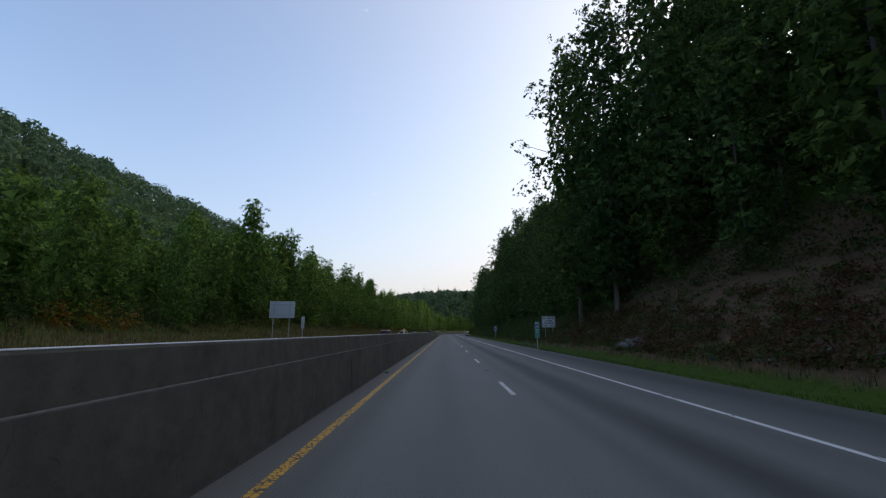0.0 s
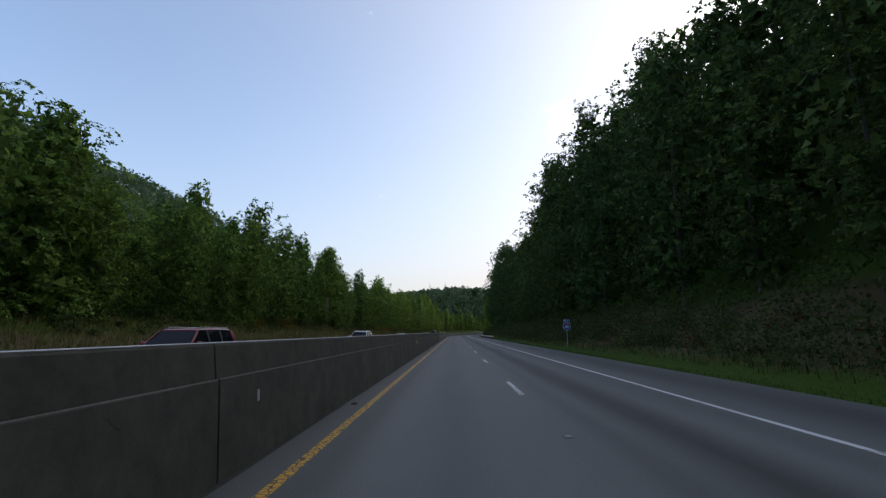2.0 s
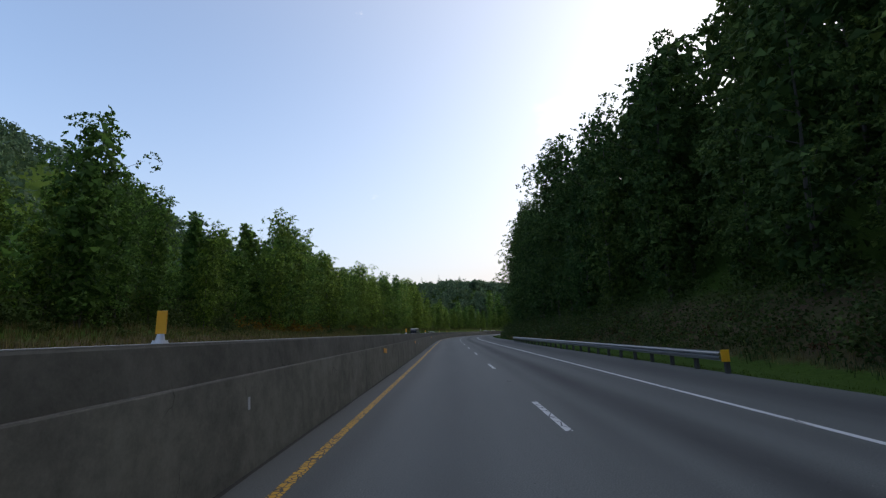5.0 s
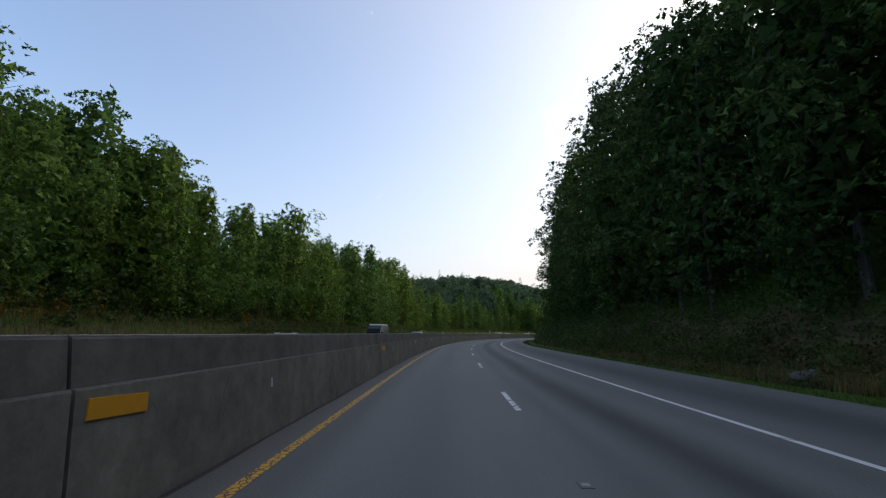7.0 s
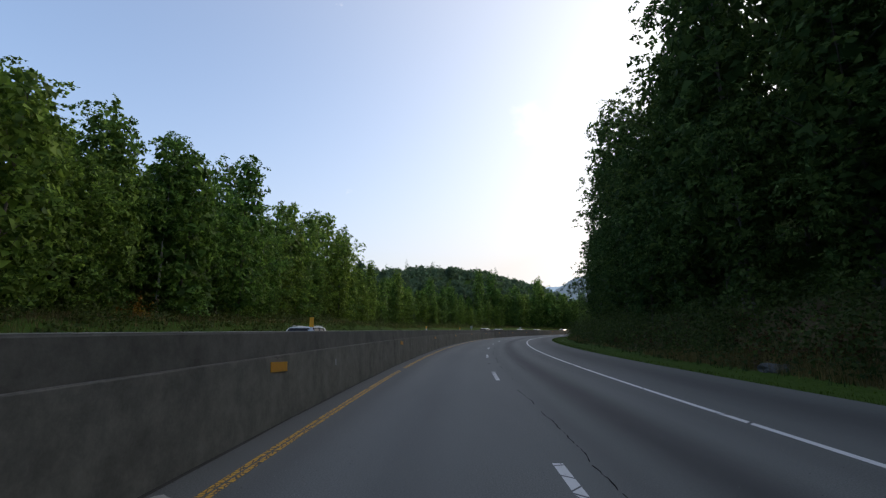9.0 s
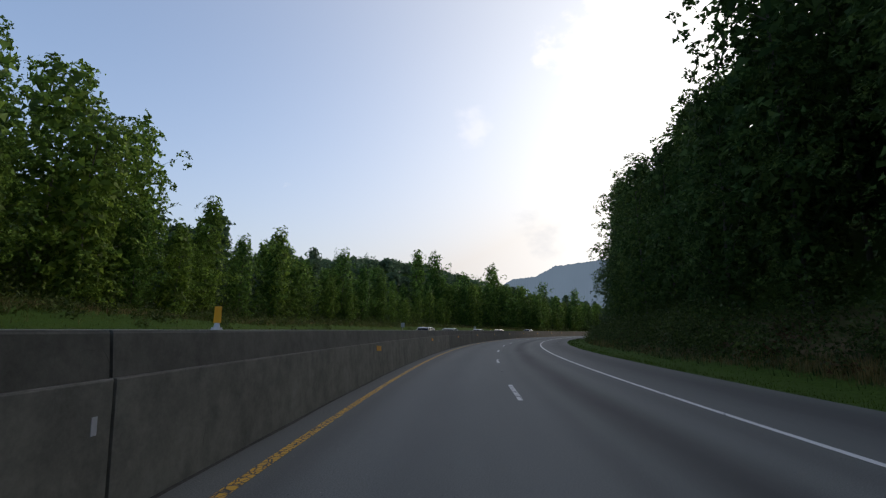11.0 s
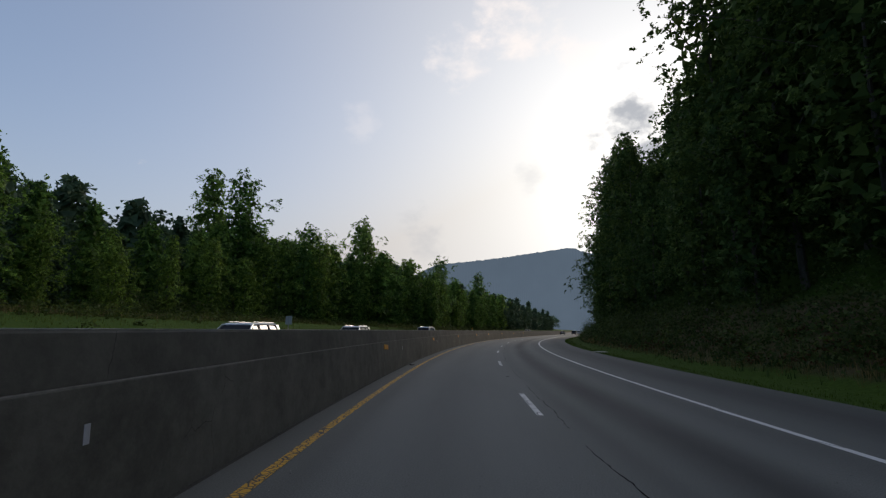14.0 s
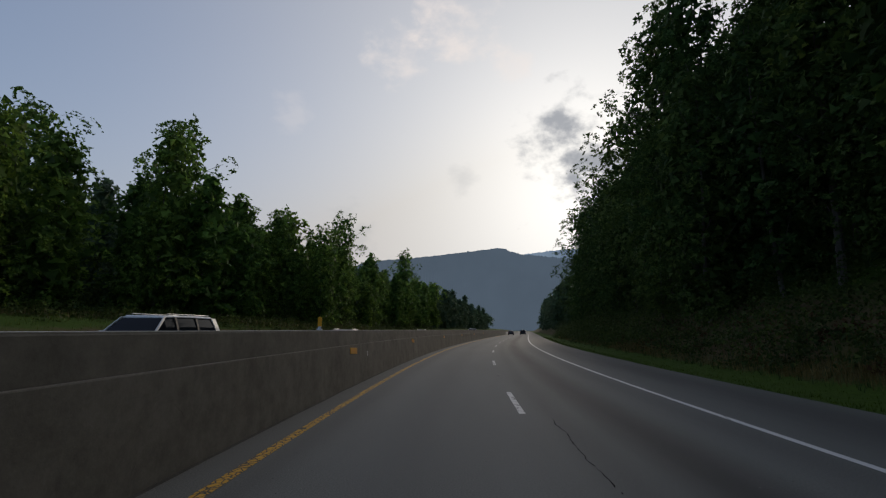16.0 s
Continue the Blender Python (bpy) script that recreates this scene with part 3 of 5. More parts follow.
def tree_meshes(seed, height, radius, base, leaves, size, ragged=0.3, bark=None, form="round", count=44):
    rng = np.random.default_rng(seed)
    blobs = clumps(rng, height, radius, base, count, ragged, form)
    us, ws = zip(*FORMS[form])
    spread = max(0.5, size * 3.6)
    area = np.array([b[3] * b[3] + 2 * b[3] * b[4] for b in blobs])
    cnt = np.maximum(4, leaves * 0.84 * area / area.sum()).astype(int)
    cs, ns, sz = [], [], []
    for (x, y, z, r, h), c in zip(blobs, cnt):
        # flat sprays of leaves on the clump's skin, some standing out on twigs; the lower ones droop
        k = max(3, int(c / SPRAY * 1.25))
        d = rng.normal(0, 1, (k, 3))
        d[:, 2] += 0.3
        d /= np.linalg.norm(d, axis=1)[:, None]
        reach = rng.uniform(0.70, 1.10, k) + (rng.random(k) < 0.2) * rng.uniform(0.1, 0.55, k)
        mid = np.array([x, y, z]) + d * reach[:, None] * np.array([r, r, h])
        mid[:, 2] -= 0.22 * np.hypot(mid[:, 0] - x, mid[:, 1] - y)
        shade_side = mid[:, 1] > 0.22 * radius              # fewer leaves on the side turned from the open road
        keep = ~shade_side | (rng.random(k) < 0.3)
        mid, d, k = mid[keep], d[keep], int(keep.sum())
        face = d * 0.6 + np.array([0, 0, 0.6]) + rng.normal(0, 0.4, (k, 3))
        face /= np.linalg.norm(face, axis=1)[:, None]
        side = np.cross(face, rng.normal(0, 1, (k, 3)))
        side /= np.linalg.norm(side, axis=1)[:, None] + 1e-9
        other = np.cross(face, side)
        wide = (spread * rng.uniform(0.6, 1.3, k))[:, None]
        p, q, w = (rng.normal(0, 0.5, (k, SPRAY)) * wide * f for f in (1.0, 0.75, 0.14))
        at_ = mid[:, None] + p[..., None] * side[:, None] + q[..., None] * other[:, None] + w[..., None] * face[:, None]
        at_[..., 2] -= 0.25 * (p * p + q * q) / spread
        cs.append(at_.reshape(-1, 3))
        ns.append(np.repeat(face, SPRAY, 0))
        sz.append(np.full(k * SPRAY, size))
    # leaves deep inside, about the trunk and limbs
    deep = int(leaves * 0.16)
    u = rng.uniform(0.04, 0.88, deep)
    a = rng.uniform(0, 2 * math.pi, deep)
    w = radius * np.interp(u, us, ws) * np.sqrt(rng.uniform(0.02, 0.26, deep))
    cs.append(np.stack([np.cos(a) * w, np.sin(a) * w, base + (height - base) * u], 1))
    ns.append(np.stack([np.cos(a), np.sin(a), np.full(deep, 0.3)], 1))
    sz.append(np.full(deep, size * 2.4))
    v, f = leaf_arrays(rng, np.concatenate(cs), np.concatenate(ns), np.concatenate(sz), 0.5)
    crown = mesh_of("crown", v, f.tolist())
    bm = bmesh.new()
    lean = rng.normal(0, 0.02, 2)
    pts = [Vector((lean[0] * z + rng.normal(0, 0.06), lean[1] * z + rng.normal(0, 0.06), z)) for z in np.linspace(-0.6, height * 0.9, 7)]
    r0 = height * 0.0062 + 0.03
    for i in range(6):
        tube(bm, pts[i], pts[i + 1] + Vector((0, 0, 0.03)), r0 * (1 - i / 6.6), r0 * (1 - (i + 1) / 6.6), 7)
    for x, y, z, r, h in blobs[1::3]:
        foot = pts[0].lerp(pts[-1], max(0.1, min(0.9, (z - 0.25 * math.hypot(x, y) - 1.0) / (height * 0.9))))
        tube(bm, foot, (x * 0.9, y * 0.9, z), r0 * 0.28, r0 * 0.06, 4)
    trunk = bpy.data.meshes.new("trunk")
    bm.to_mesh(trunk)
    bm.free()
    trunk.materials.append(bark or M_BARK)
    return trunk, crown


def tree_kind(name, label, mat, seed, height, radius, base, leaves, size, ragged=0.3, group="", bark=None, form="round"):
    trunk, crown = tree_meshes(seed, height, radius, base, leaves, size, ragged, bark, form)
    crown.materials.append(mat)
    root = thing(name, label, "tree", group=group)
    for nm, me in (("trunk", trunk), ("crown", crown)):
        o = new(nm, me)
        o.parent = root
    root["h"] = height
    return root


LEFT_LABEL = "tall leafy green roadside tree in a dense row"
RIGHT_LABEL = "tall forest tree on the steep slope, its green darkened as shade"
KINDS_L = [tree_kind("tree", LEFT_LABEL, M_LEAF, 11 + i, h, r, b, 6800, 0.135, g, "roadside trees", form=f) for i, (h, r, b, g, f) in enumerate(
    [(18, 5.0, 0.7, 0.5, "round"), (20, 4.2, 2.0, 0.8, "tall"), (16, 5.2, 0.3, 0.4, "round"), (19, 4.2, 0.9, 0.8, "oval"), (17, 4.8, 0.5, 0.6, "tall"), (14, 4.8, 0.2, 0.5, "oval")])]
KINDS_L.append(tree_kind("tree", "slender roadside tree with a bare pale trunk", M_LEAF, 27, 19, 3.2, 7.0, 5600, 0.125, 0.6, "roadside trees", M_PALE_BARK, "tall"))
BACK_L = [tree_kind("tree", LEFT_LABEL, M_LEAF, 31 + i, h, r, b, 2300, 0.27, g, "roadside trees", form=f) for i, (h, r, b, g, f) in enumerate(
    [(18, 4.2, 1.0, 0.4, "round"), (20, 3.7, 1.5, 0.6, "oval"), (17, 4.2, 1.0, 0.5, "tall"), (15, 3.4, 0.5, 0.4, "oval")])]
FAR_L = [tree_meshes(51 + i, h, r, b, 900, 0.44, g, None, f)[1] for i, (h, r, b, g, f) in enumerate(
    [(17, 4.4, 0.5, 0.4, "round"), (20, 3.9, 0.8, 0.5, "oval"), (18, 4.4, 0.6, 0.5, "tall"), (15, 4.6, 0.4, 0.5, "round")])]
KINDS_R = [tree_kind("forest_tree", RIGHT_LABEL, M_LEAF_SHADED, 41 + i, h, r, b, n, size, g, "forest trees on the slope", form=f) for i, (h, r, b, g, n, size, f) in enumerate(
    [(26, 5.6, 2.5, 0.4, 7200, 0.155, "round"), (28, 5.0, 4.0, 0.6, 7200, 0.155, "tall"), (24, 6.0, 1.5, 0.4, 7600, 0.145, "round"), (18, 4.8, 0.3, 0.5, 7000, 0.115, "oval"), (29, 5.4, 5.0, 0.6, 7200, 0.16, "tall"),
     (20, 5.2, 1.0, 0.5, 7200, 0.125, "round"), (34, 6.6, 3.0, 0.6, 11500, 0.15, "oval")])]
BACK_R = [tree_kind("forest_tree", RIGHT_LABEL, M_LEAF_SHADED, 61 + i, h, r, b, n, size, g, "forest trees on the slope", form=f) for i, (h, r, b, g, n, size, f) in enumerate(
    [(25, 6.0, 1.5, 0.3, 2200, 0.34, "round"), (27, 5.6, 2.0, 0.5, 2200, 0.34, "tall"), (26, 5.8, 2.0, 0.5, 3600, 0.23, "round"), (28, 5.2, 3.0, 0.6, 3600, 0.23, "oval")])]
_first = set()


def plant(kind, s, off, scale, spin, z_scale=1.0, top=0.0):
    g = ground_z(s, off) - 0.15
    p = loc(s, off, g)
    if top:
        scale = (top - g) / kind["h"]
    m = pose(p.x, p.y, p.z, 0, 0, math.degrees(-heading(s)) + (45 if off < 0 else -45) + (spin - 180) * 0.22)
    if kind.name not in _first:
        _first.add(kind.name)
        kind.matrix_basis = m
        ob = kind
    else:
        ob = copy_thing(kind, m)
    ob.scale = (scale, scale, scale * z_scale)
    return ob


# the tree line on the far side: along, off
LINE_L = [(-40, -24.5), (230, -24.5), (300, -27.5), (340, -32.0), (380, -36.0), (460, -37.0), (490, -29.0), (515, -25.0), (700, -25.0)]
# along, off, height of the top, kind
TALL_L_STRAIGHT = [(59.5, -25.0, 20.6, 3), (73.4, -24.5, 19.2, 1), (88.7, -26.0, 17.8, 4), (101.5, -26.0, 15.0, 4), (109.3, -27.6, 19.4, 0), (116.0, -24.2, 16.5, 6), (119.3, -25.0, 20.4, 1), (137.1, -25.0, 19.3, 0),
    (150.1, -24.0, 19.5, 6), (153.0, -24.4, 20.2, 6), (153.4, -25.5, 19.1, 3), (157.5, -24.4, 18.3, 2), (169.9, -26.0, 17.7, 3), (181.4, -24.0, 19.1, 0)]
TALL_L_BEND = [(221.5, -25.5, 23.0, 1), (279.5, -27.5, 24.0, 4), (226.5, -26.0, 21.9, 2), (232.0, -27.0, 20.5, 4), (245.2, -30.0, 23.8, 0), (251.0, -28.0, 22.0, 2), (297.6, -29.0, 16.3, 4), (299.5, -30.4, 22.9, 0), (304.3, -28.0, 22.0, 6), (307.7, -30.0, 21.4, 1),
    (315.4, -27.0, 24.8, 3), (320.2, -34.0, 26.9, 1), (335.0, -34.0, 25.5, 2), (345.0, -36.0, 26.0, 0), (352.5, -38.0, 29.2, 2), (360.5, -38.0, 26.9, 0)]
TALL_L_END = [(386.0, -37.5, 19.8, 0), (408.0, -38.8, 20.4, 0), (423.0, -39.6, 19.4, 2), (418.0, -41.0, 15.5, 5), (465.0, -38.5, 19.4, 2), (469.0, -33.7, 19.6, 4), (411.0, -40.5, 14.5, 5), (459.2, -43.0, 30.1, 1), (460.5, -51.0, 32.0, 3), (477.0, -42.0, 25.0, 4), (484.0, -32.0, 25.2, 3), (491.5, -37.0, 29.5, 0), (500.2, -34.0, 21.0, 2), (504.5, -30.0, 20.6, 0),
    (508.8, -25.0, 18.9, 4), (519.2, -26.5, 24.1, 1), (563.1, -26.6, 24.4, 0)]
TALL_R_STRAIGHT = [(37.0, 21.5, 40.0, 6), (44.0, 19.0, 40.0, 6), (52.0, 17.8, 41.0, 6), (57.0, 20.5, 36.0, 6), (106.6, 25.3, 35.8, 4), (125.5, 23.0, 38.3, 6), (130.5, 21.5, 31.5, 0), (138.5, 20.8, 35.0, 0), (143.0, 22.0, 34.5, 1),
    (145.7, 22.0, 37.0, 6), (150.4, 22.0, 25.5, 3), (156.6, 22.0, 32.5, 2), (160.0, 21.5, 29.0, 0), (190.0, 21.5, 28.5, 2)]
TALL_R_BEND = [(204.4, 21.5, 31.0, 2), (226.0, 22.5, 37.0, 4), (229.5, 21.0, 36.0, 0), (247.0, 21.0, 31.0, 0), (250.0, 27.0, 35.5, 0), (262.0, 21.5, 34.0, 0), (296.0, 20.5, 34.0, 0), (301.0, 22.0, 36.0, 1), (330.0, 20.8, 36.0, 1), (253.0, 21.5, 31.0, 0), (266.3, 21.4, 37.0, 6), (271.5, 21.0, 24.0, 3), (278.1, 21.0, 33.7, 2), (285.5, 21.0, 36.0, 6), (303.2, 20.5, 24.5, 3), (308.0, 21.5, 31.0, 2),
    (315.4, 20.0, 27.1, 0), (345.8, 21.3, 33.0, 0)]
TALL_R_END = [(407.0, 22.0, 31.0, 0), (421.6, 22.0, 38.0, 6), (429.3, 22.0, 37.2, 4), (431.0, 26.5, 44.4, 6), (458.5, 20.8, 29.5, 0), (466.0, 21.5, 34.0, 1), (475.0, 18.8, 23.5, 3), (480.0, 21.5, 35.0, 0),
    (486.1, 21.6, 38.0, 6), (490.0, 21.5, 35.0, 4), (503.0, 21.0, 34.0, 2), (513.0, 20.5, 26.0, 5), (528.0, 21.5, 27.0, 5), (540.0, 21.0, 31.0, 1)]


def forest():
    rng = random.Random(5)
    for s, off, top, k in TALL_L_STRAIGHT + TALL_L_BEND + TALL_L_END:
        plant(KINDS_L[k], s, off, 1.0, rng.uniform(0, 360), 1.0, top)
    for s, off, top, k in TALL_R_STRAIGHT + TALL_R_BEND + TALL_R_END:
        plant(KINDS_R[k], s, off, 1.0, rng.uniform(0, 360), 1.0, top)
    line = lambda s: float(np.interp(s, [a for a, b in LINE_L], [b for a, b in LINE_L]))
    tall = lambda s: float(np.interp(s, [52, 60, 90, 96, 111, 117, 200, 240, 300, 365, 385, 440, 460, 490, 498, 512, 520], [0.76, 1.0, 1.0, 0.82, 0.82, 1.0, 1.0, 1.1, 1.2, 1.2, 0.94, 0.94, 1.12, 1.12, 1.3, 1.3, 1.05]))
    s = -8.0
    while s < 600:
        kind = KINDS_L[rng.randrange(6)] if s < 470 else BACK_L[rng.randrange(4)]
        high = (rng.uniform(11.0, 16.0) if s < 330 else rng.uniform(9.0, 16.5)) * tall(s)
        plant(kind, s, line(s) + rng.uniform(-2.4, 0.8), high / kind["h"], rng.uniform(0, 360))
        s += rng.uniform(4.3, 6.8) if s < 330 else rng.uniform(4.8, 8.2)
    s = 0.0
    while s < 600:
        kind = BACK_L[rng.randrange(4)]
        plant(kind, s, line(s) - 6.5 + rng.uniform(-2.5, 2.0), rng.uniform(11.5, 16.5) * tall(s) / kind["h"], rng.uniform(0, 360))
        s += rng.uniform(4.0, 6)
    # the valley behind: whole crowns, too far and too many to count
    places = []
    for off, lo, hi in ((-15, 0.75, 1.05), (-24, 0.85, 1.15)):
        s = 300.0
        while s < 690:
            places.append((s, line(s) + off + rng.uniform(-3, 3), rng.uniform(lo, hi)))
            s += rng.uniform(6, 10)
    s = 596.0
    while s < 800:
        places += [(s, -25 + rng.uniform(-2.5, 1.0), rng.uniform(0.6, 0.95)), (s, 19 + rng.uniform(-1.0, 3.0), rng.uniform(0.7, 1.05))]
        s += rng.uniform(5, 9)
    shapes = []
    for me in FAR_L:
        co = np.empty(len(me.vertices) * 3)
        me.vertices.foreach_get("co", co)
        shapes.append(co.reshape(-1, 3))
    out = []
    for s, off, size in places:
        a = rng.uniform(0, 6.283)
        turn = np.array([[math.cos(a), math.sin(a), 0], [-math.sin(a), math.cos(a), 0], [0, 0, 1]])
        out.append(shapes[rng.randrange(len(shapes))] @ turn * size + np.array(loc(s, off, ground_z(s, off) - 0.2)))
    v = np.concatenate(out)
    ob = new("valley_trees", mesh_of("valley_trees", v, np.arange(len(v)).reshape(-1, 3).tolist(), M_FAR_HAZED))
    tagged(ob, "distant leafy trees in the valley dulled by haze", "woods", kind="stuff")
    for kinds, off, step, lo, hi, pick in ((KINDS_R, 20.4, 8.3, 0.74, 1.10, (3, 5, 2)), (BACK_R, 25.4, 8.0, 0.74, 0.96, (2, 3)), (BACK_R, 31, 7.5, 0.9, 1.1, (0, 1))):
        s = 0.0 if off > 20 else 60.0
        while s < 560:
            plant(kinds[rng.choice(pick)], s, off + rng.uniform(-1.3, 1.3), rng.uniform(lo, hi), rng.uniform(0, 360))
            s += step * rng.uniform(0.75, 1.25)


forest()


# ------------------------------------------------------------------ undergrowth, grass and far woods
M_BUSH = leaf_material("shrub leaves", (0.036, 0.062, 0.020), (0.105, 0.150, 0.046), 0.4)
M_DRY = leaf_material("dry grass and weeds", (0.120, 0.098, 0.040), (0.290, 0.235, 0.110), 0.35)
M_BLADE = leaf_material("mown grass blades", (0.034, 0.070, 0.009), (0.088, 0.150, 0.022), 0.35)
M_STRIP = leaf_material("yellowish strip grass", (0.062, 0.094, 0.018), (0.140, 0.178, 0.045), 0.35)
M_AUTUMN = leaf_material("turning leaves", (0.16, 0.075, 0.015), (0.34, 0.21, 0.03), 0.35)
M_RUST = leaf_material("reddish brush", (0.085, 0.040, 0.020), (0.170, 0.085, 0.038), 0.3)


def stuff(name, label, category, verts, faces, mat):
    ob = new(name, mesh_of(name, verts, faces, mat))
    return tagged(ob, label, category, kind="stuff")


def shrub_mass(name, label, seed, count, place, mat, leaf, per=42):
    """Clumps of leaves: place(rng) gives along, off, radius, height."""
    rng = np.random.default_rng(seed)
    cs, ns = [], []
    for _ in range(count):
        s, off, r, h = place(rng)
        if h > 0.45 and ((53 < s < 62.5 and 12.5 < off < 17.4) or (96 < s < 110 and 12 < off < 15.5)):
            continue
        p = loc(s, off, ground_z(s, off))
        d = rng.normal(0, 1, (per, 3))
        d /= np.linalg.norm(d, axis=1)[:, None]
        d[:, 2] = np.abs(d[:, 2])
        k = rng.uniform(0.45, 1.1, per)[:, None]
        cs.append(np.array(p) + d * k * np.array([r, r, h]))
        ns.append(d + np.array([0, 0, 0.2]))
    v, f = leaf_arrays(rng, np.concatenate(cs), np.concatenate(ns), leaf)
    return stuff(name, label, "shrubs", v, f.tolist(), mat)


def left_line(s):
    return float(np.interp(s, [a for a, b in LINE_L], [b for a, b in LINE_L]))


def right_front(s):
    """Where the wood begins on the slope."""
    return 15.4 + 5.4 * bump(s, -30, 44, 16)


def place_right(rng):
    s = rng.uniform(-5, 560)
    u = rng.random()
    return s, right_front(s) + 6.5 * rng.random() ** 1.3 - 0.8, rng.uniform(0.7, 1.8), rng.uniform(0.9, 2.2) + 2.2 * u * u


def place_left(rng):
    s = rng.uniform(-5, 590)
    if rng.random() < 0.14:
        return s, left_line(s) + rng.uniform(0.7, 4.0), rng.uniform(0.4, 1.0), rng.uniform(0.3, 1.1)
    return s, left_line(s) + rng.uniform(-4.5, 0.7), rng.uniform(0.7, 1.8), rng.uniform(0.8, 3.4) + 2.2 * rng.random() ** 3


shrub_mass("undergrowth", "dense dark shrubs and vines under the forest trees", 71, 2500, place_right, M_BUSH, 0.088, 96)
shrub_mass("undergrowth", "dense green shrubs under the roadside trees", 72, 2000, place_left, M_BUSH, 0.135, 72)
shrub_mass("brush", "reddish brown brush on the bank", 73, 900, lambda r: (r.choice([r.uniform(5, 60), r.uniform(60, 520)]), r.uniform(14.4, 19.0), r.uniform(0.4, 0.9), r.uniform(0.4, 1.1)), M_RUST, 0.075, 60)
shrub_mass("turning_shrubs", "yellow and orange turning shrub leaves at the wood's edge", 74, 120,
           lambda r: (lambda s: (s, left_line(s) + r.uniform(0.6, 2.6), r.uniform(0.4, 0.9), r.uniform(0.6, 2.4)))(
               float(r.choice([28, 30, 33, 64, 118, 126, 205, 212, 216, 222, 230, 236, 262, 280, 300]) + r.normal(0, 2.4))),
           M_AUTUMN, 0.13, 40)


def blades(name, label, seed, count, place, mat, height, width):
    """Upright blades in tufts of three."""
    rng = np.random.default_rng(seed)
    verts, faces = [], []
    for _ in range(count):
        s, off = place(rng)
        p = np.array(loc(s, off, ground_z(s, off) - 0.02))
        for k in range(3):
            a = rng.uniform(0, 6.283)
            h = height * rng.uniform(0.5, 1.35)
            lean = np.array([math.cos(a), math.sin(a), 0]) * h * rng.uniform(0.1, 0.45)
            side = np.array([-math.sin(a), math.cos(a), 0]) * width
            q = p + rng.normal(0, 0.06, 3) * np.array([1, 1, 0])
            i = len(verts)
            verts += [q - side, q + side, q + lean + np.array([0, 0, h])]
            faces.append((i, i + 1, i + 2))
    return stuff(name, label, "grass", verts, faces, mat)


blades("verge_grass", "short green mown grass on the verge", 81, 26000, lambda r: (lambda s: (s, shoulder(s) + 0.04 + abs(r.normal(0, 1.5))))(r.uniform(-5, 560)), M_BLADE, 0.10, 0.010)
blades("bank_grass", "tall tan dry weeds on the bank", 82, 9000, lambda r: (float(r.choice([212, 222, 229, 236, 246, 281, 290, 330, 372, 455, 478])) + r.normal(0, 4.0), 14.0 + abs(r.normal(0, 1.1))), M_DRY, 0.50, 0.011)
blades("bank_grass", "tan dry grass tufts at the foot of the bank", 88, 12000, lambda r: (lambda s: (s, shoulder(s) + 2.7 + abs(r.normal(0, 1.1))))(r.uniform(-5, 545)), M_DRY, 0.34, 0.010)
blades("bank_weeds", "tall green weeds on the bank", 83, 9000, lambda r: (r.uniform(-5, 560), r.uniform(13.6, 17.5)), M_BUSH, 0.34, 0.022)
shrub_mass("creepers", "low green creepers and seedlings covering the bank", 75, 2000, lambda r: (r.uniform(-5, 540), r.uniform(14.3, 19.0), r.uniform(0.35, 0.9), r.uniform(0.2, 0.7)), M_BUSH, 0.07, 44)
shrub_mass("creepers", "green and brown creepers on the bare bank", 76, 600, lambda r: (r.uniform(4, 62), r.uniform(14.2, 21.0), r.uniform(0.3, 0.9), r.uniform(0.2, 0.6)), M_BUSH, 0.07, 44)
blades("meadow_grass", "tall straw-coloured grass strip before the trees", 84, 20000, lambda r: (lambda s: (s, r.uniform(left_line(s) + 0.3, -14.3)))(r.uniform(0, 270)), M_DRY, 0.50, 0.02)
blades("meadow_weeds", "green grass strip before the trees", 85, 9000, lambda r: (lambda s: (s, r.uniform(left_line(s) + 0.3, -14.3)))(r.uniform(0, 260)), M_STRIP, 0.38, 0.022)
blades("strip_weeds", "tan and green weeds along the wood's edge", 87, 15000, lambda r: (lambda s: (s, left_line(s) + 0.5 + abs(r.normal(0, 3.2))))(r.uniform(262, 520)), M_DRY, 0.55, 0.018)
shrub_mass("seedlings", "low green seedlings scattered over the grass strip", 77, 1300, lambda r: (lambda s: (s, left_line(s) + 0.5 + abs(r.normal(0, 5.0)), r.uniform(0.35, 1.0), r.uniform(0.3, 1.5)))(r.uniform(255, 520)), M_BUSH, 0.12, 46)
blades("mown_strip", "mown green grass strip before the trees", 86, 20000, lambda r: (lambda s: (s, r.uniform(left_line(s) + 0.3, -14.3)))(r.uniform(250, 600)), M_STRIP, 0.22, 0.016)


def far_woods(name, label, seed, crowns, mat, leaf, per):
    """Many crowns, each a dome of leaf sprays: crowns are (place, radius, height)."""
    rng = np.random.default_rng(seed)
    cs, ns, sz = [], [], []
    for p, r, h in crowns:
        d = rng.normal(0, 1, (per, 3))
        d /= np.linalg.norm(d, axis=1)[:, None]
        d[:, 2] = np.abs(d[:, 2]) * 1.1 - 0.1
        cs.append(np.array(p) + d * rng.uniform(0.75, 1.1, per)[:, None] * np.array([r, r, h]))
        ns.append(d)
        sz.append(np.full(per, leaf * r / 4))
    v, f = leaf_arrays(rng, np.concatenate(cs), np.concatenate(ns), np.concatenate(sz))
    return stuff(name, label, "woods", v, f.tolist(), mat)


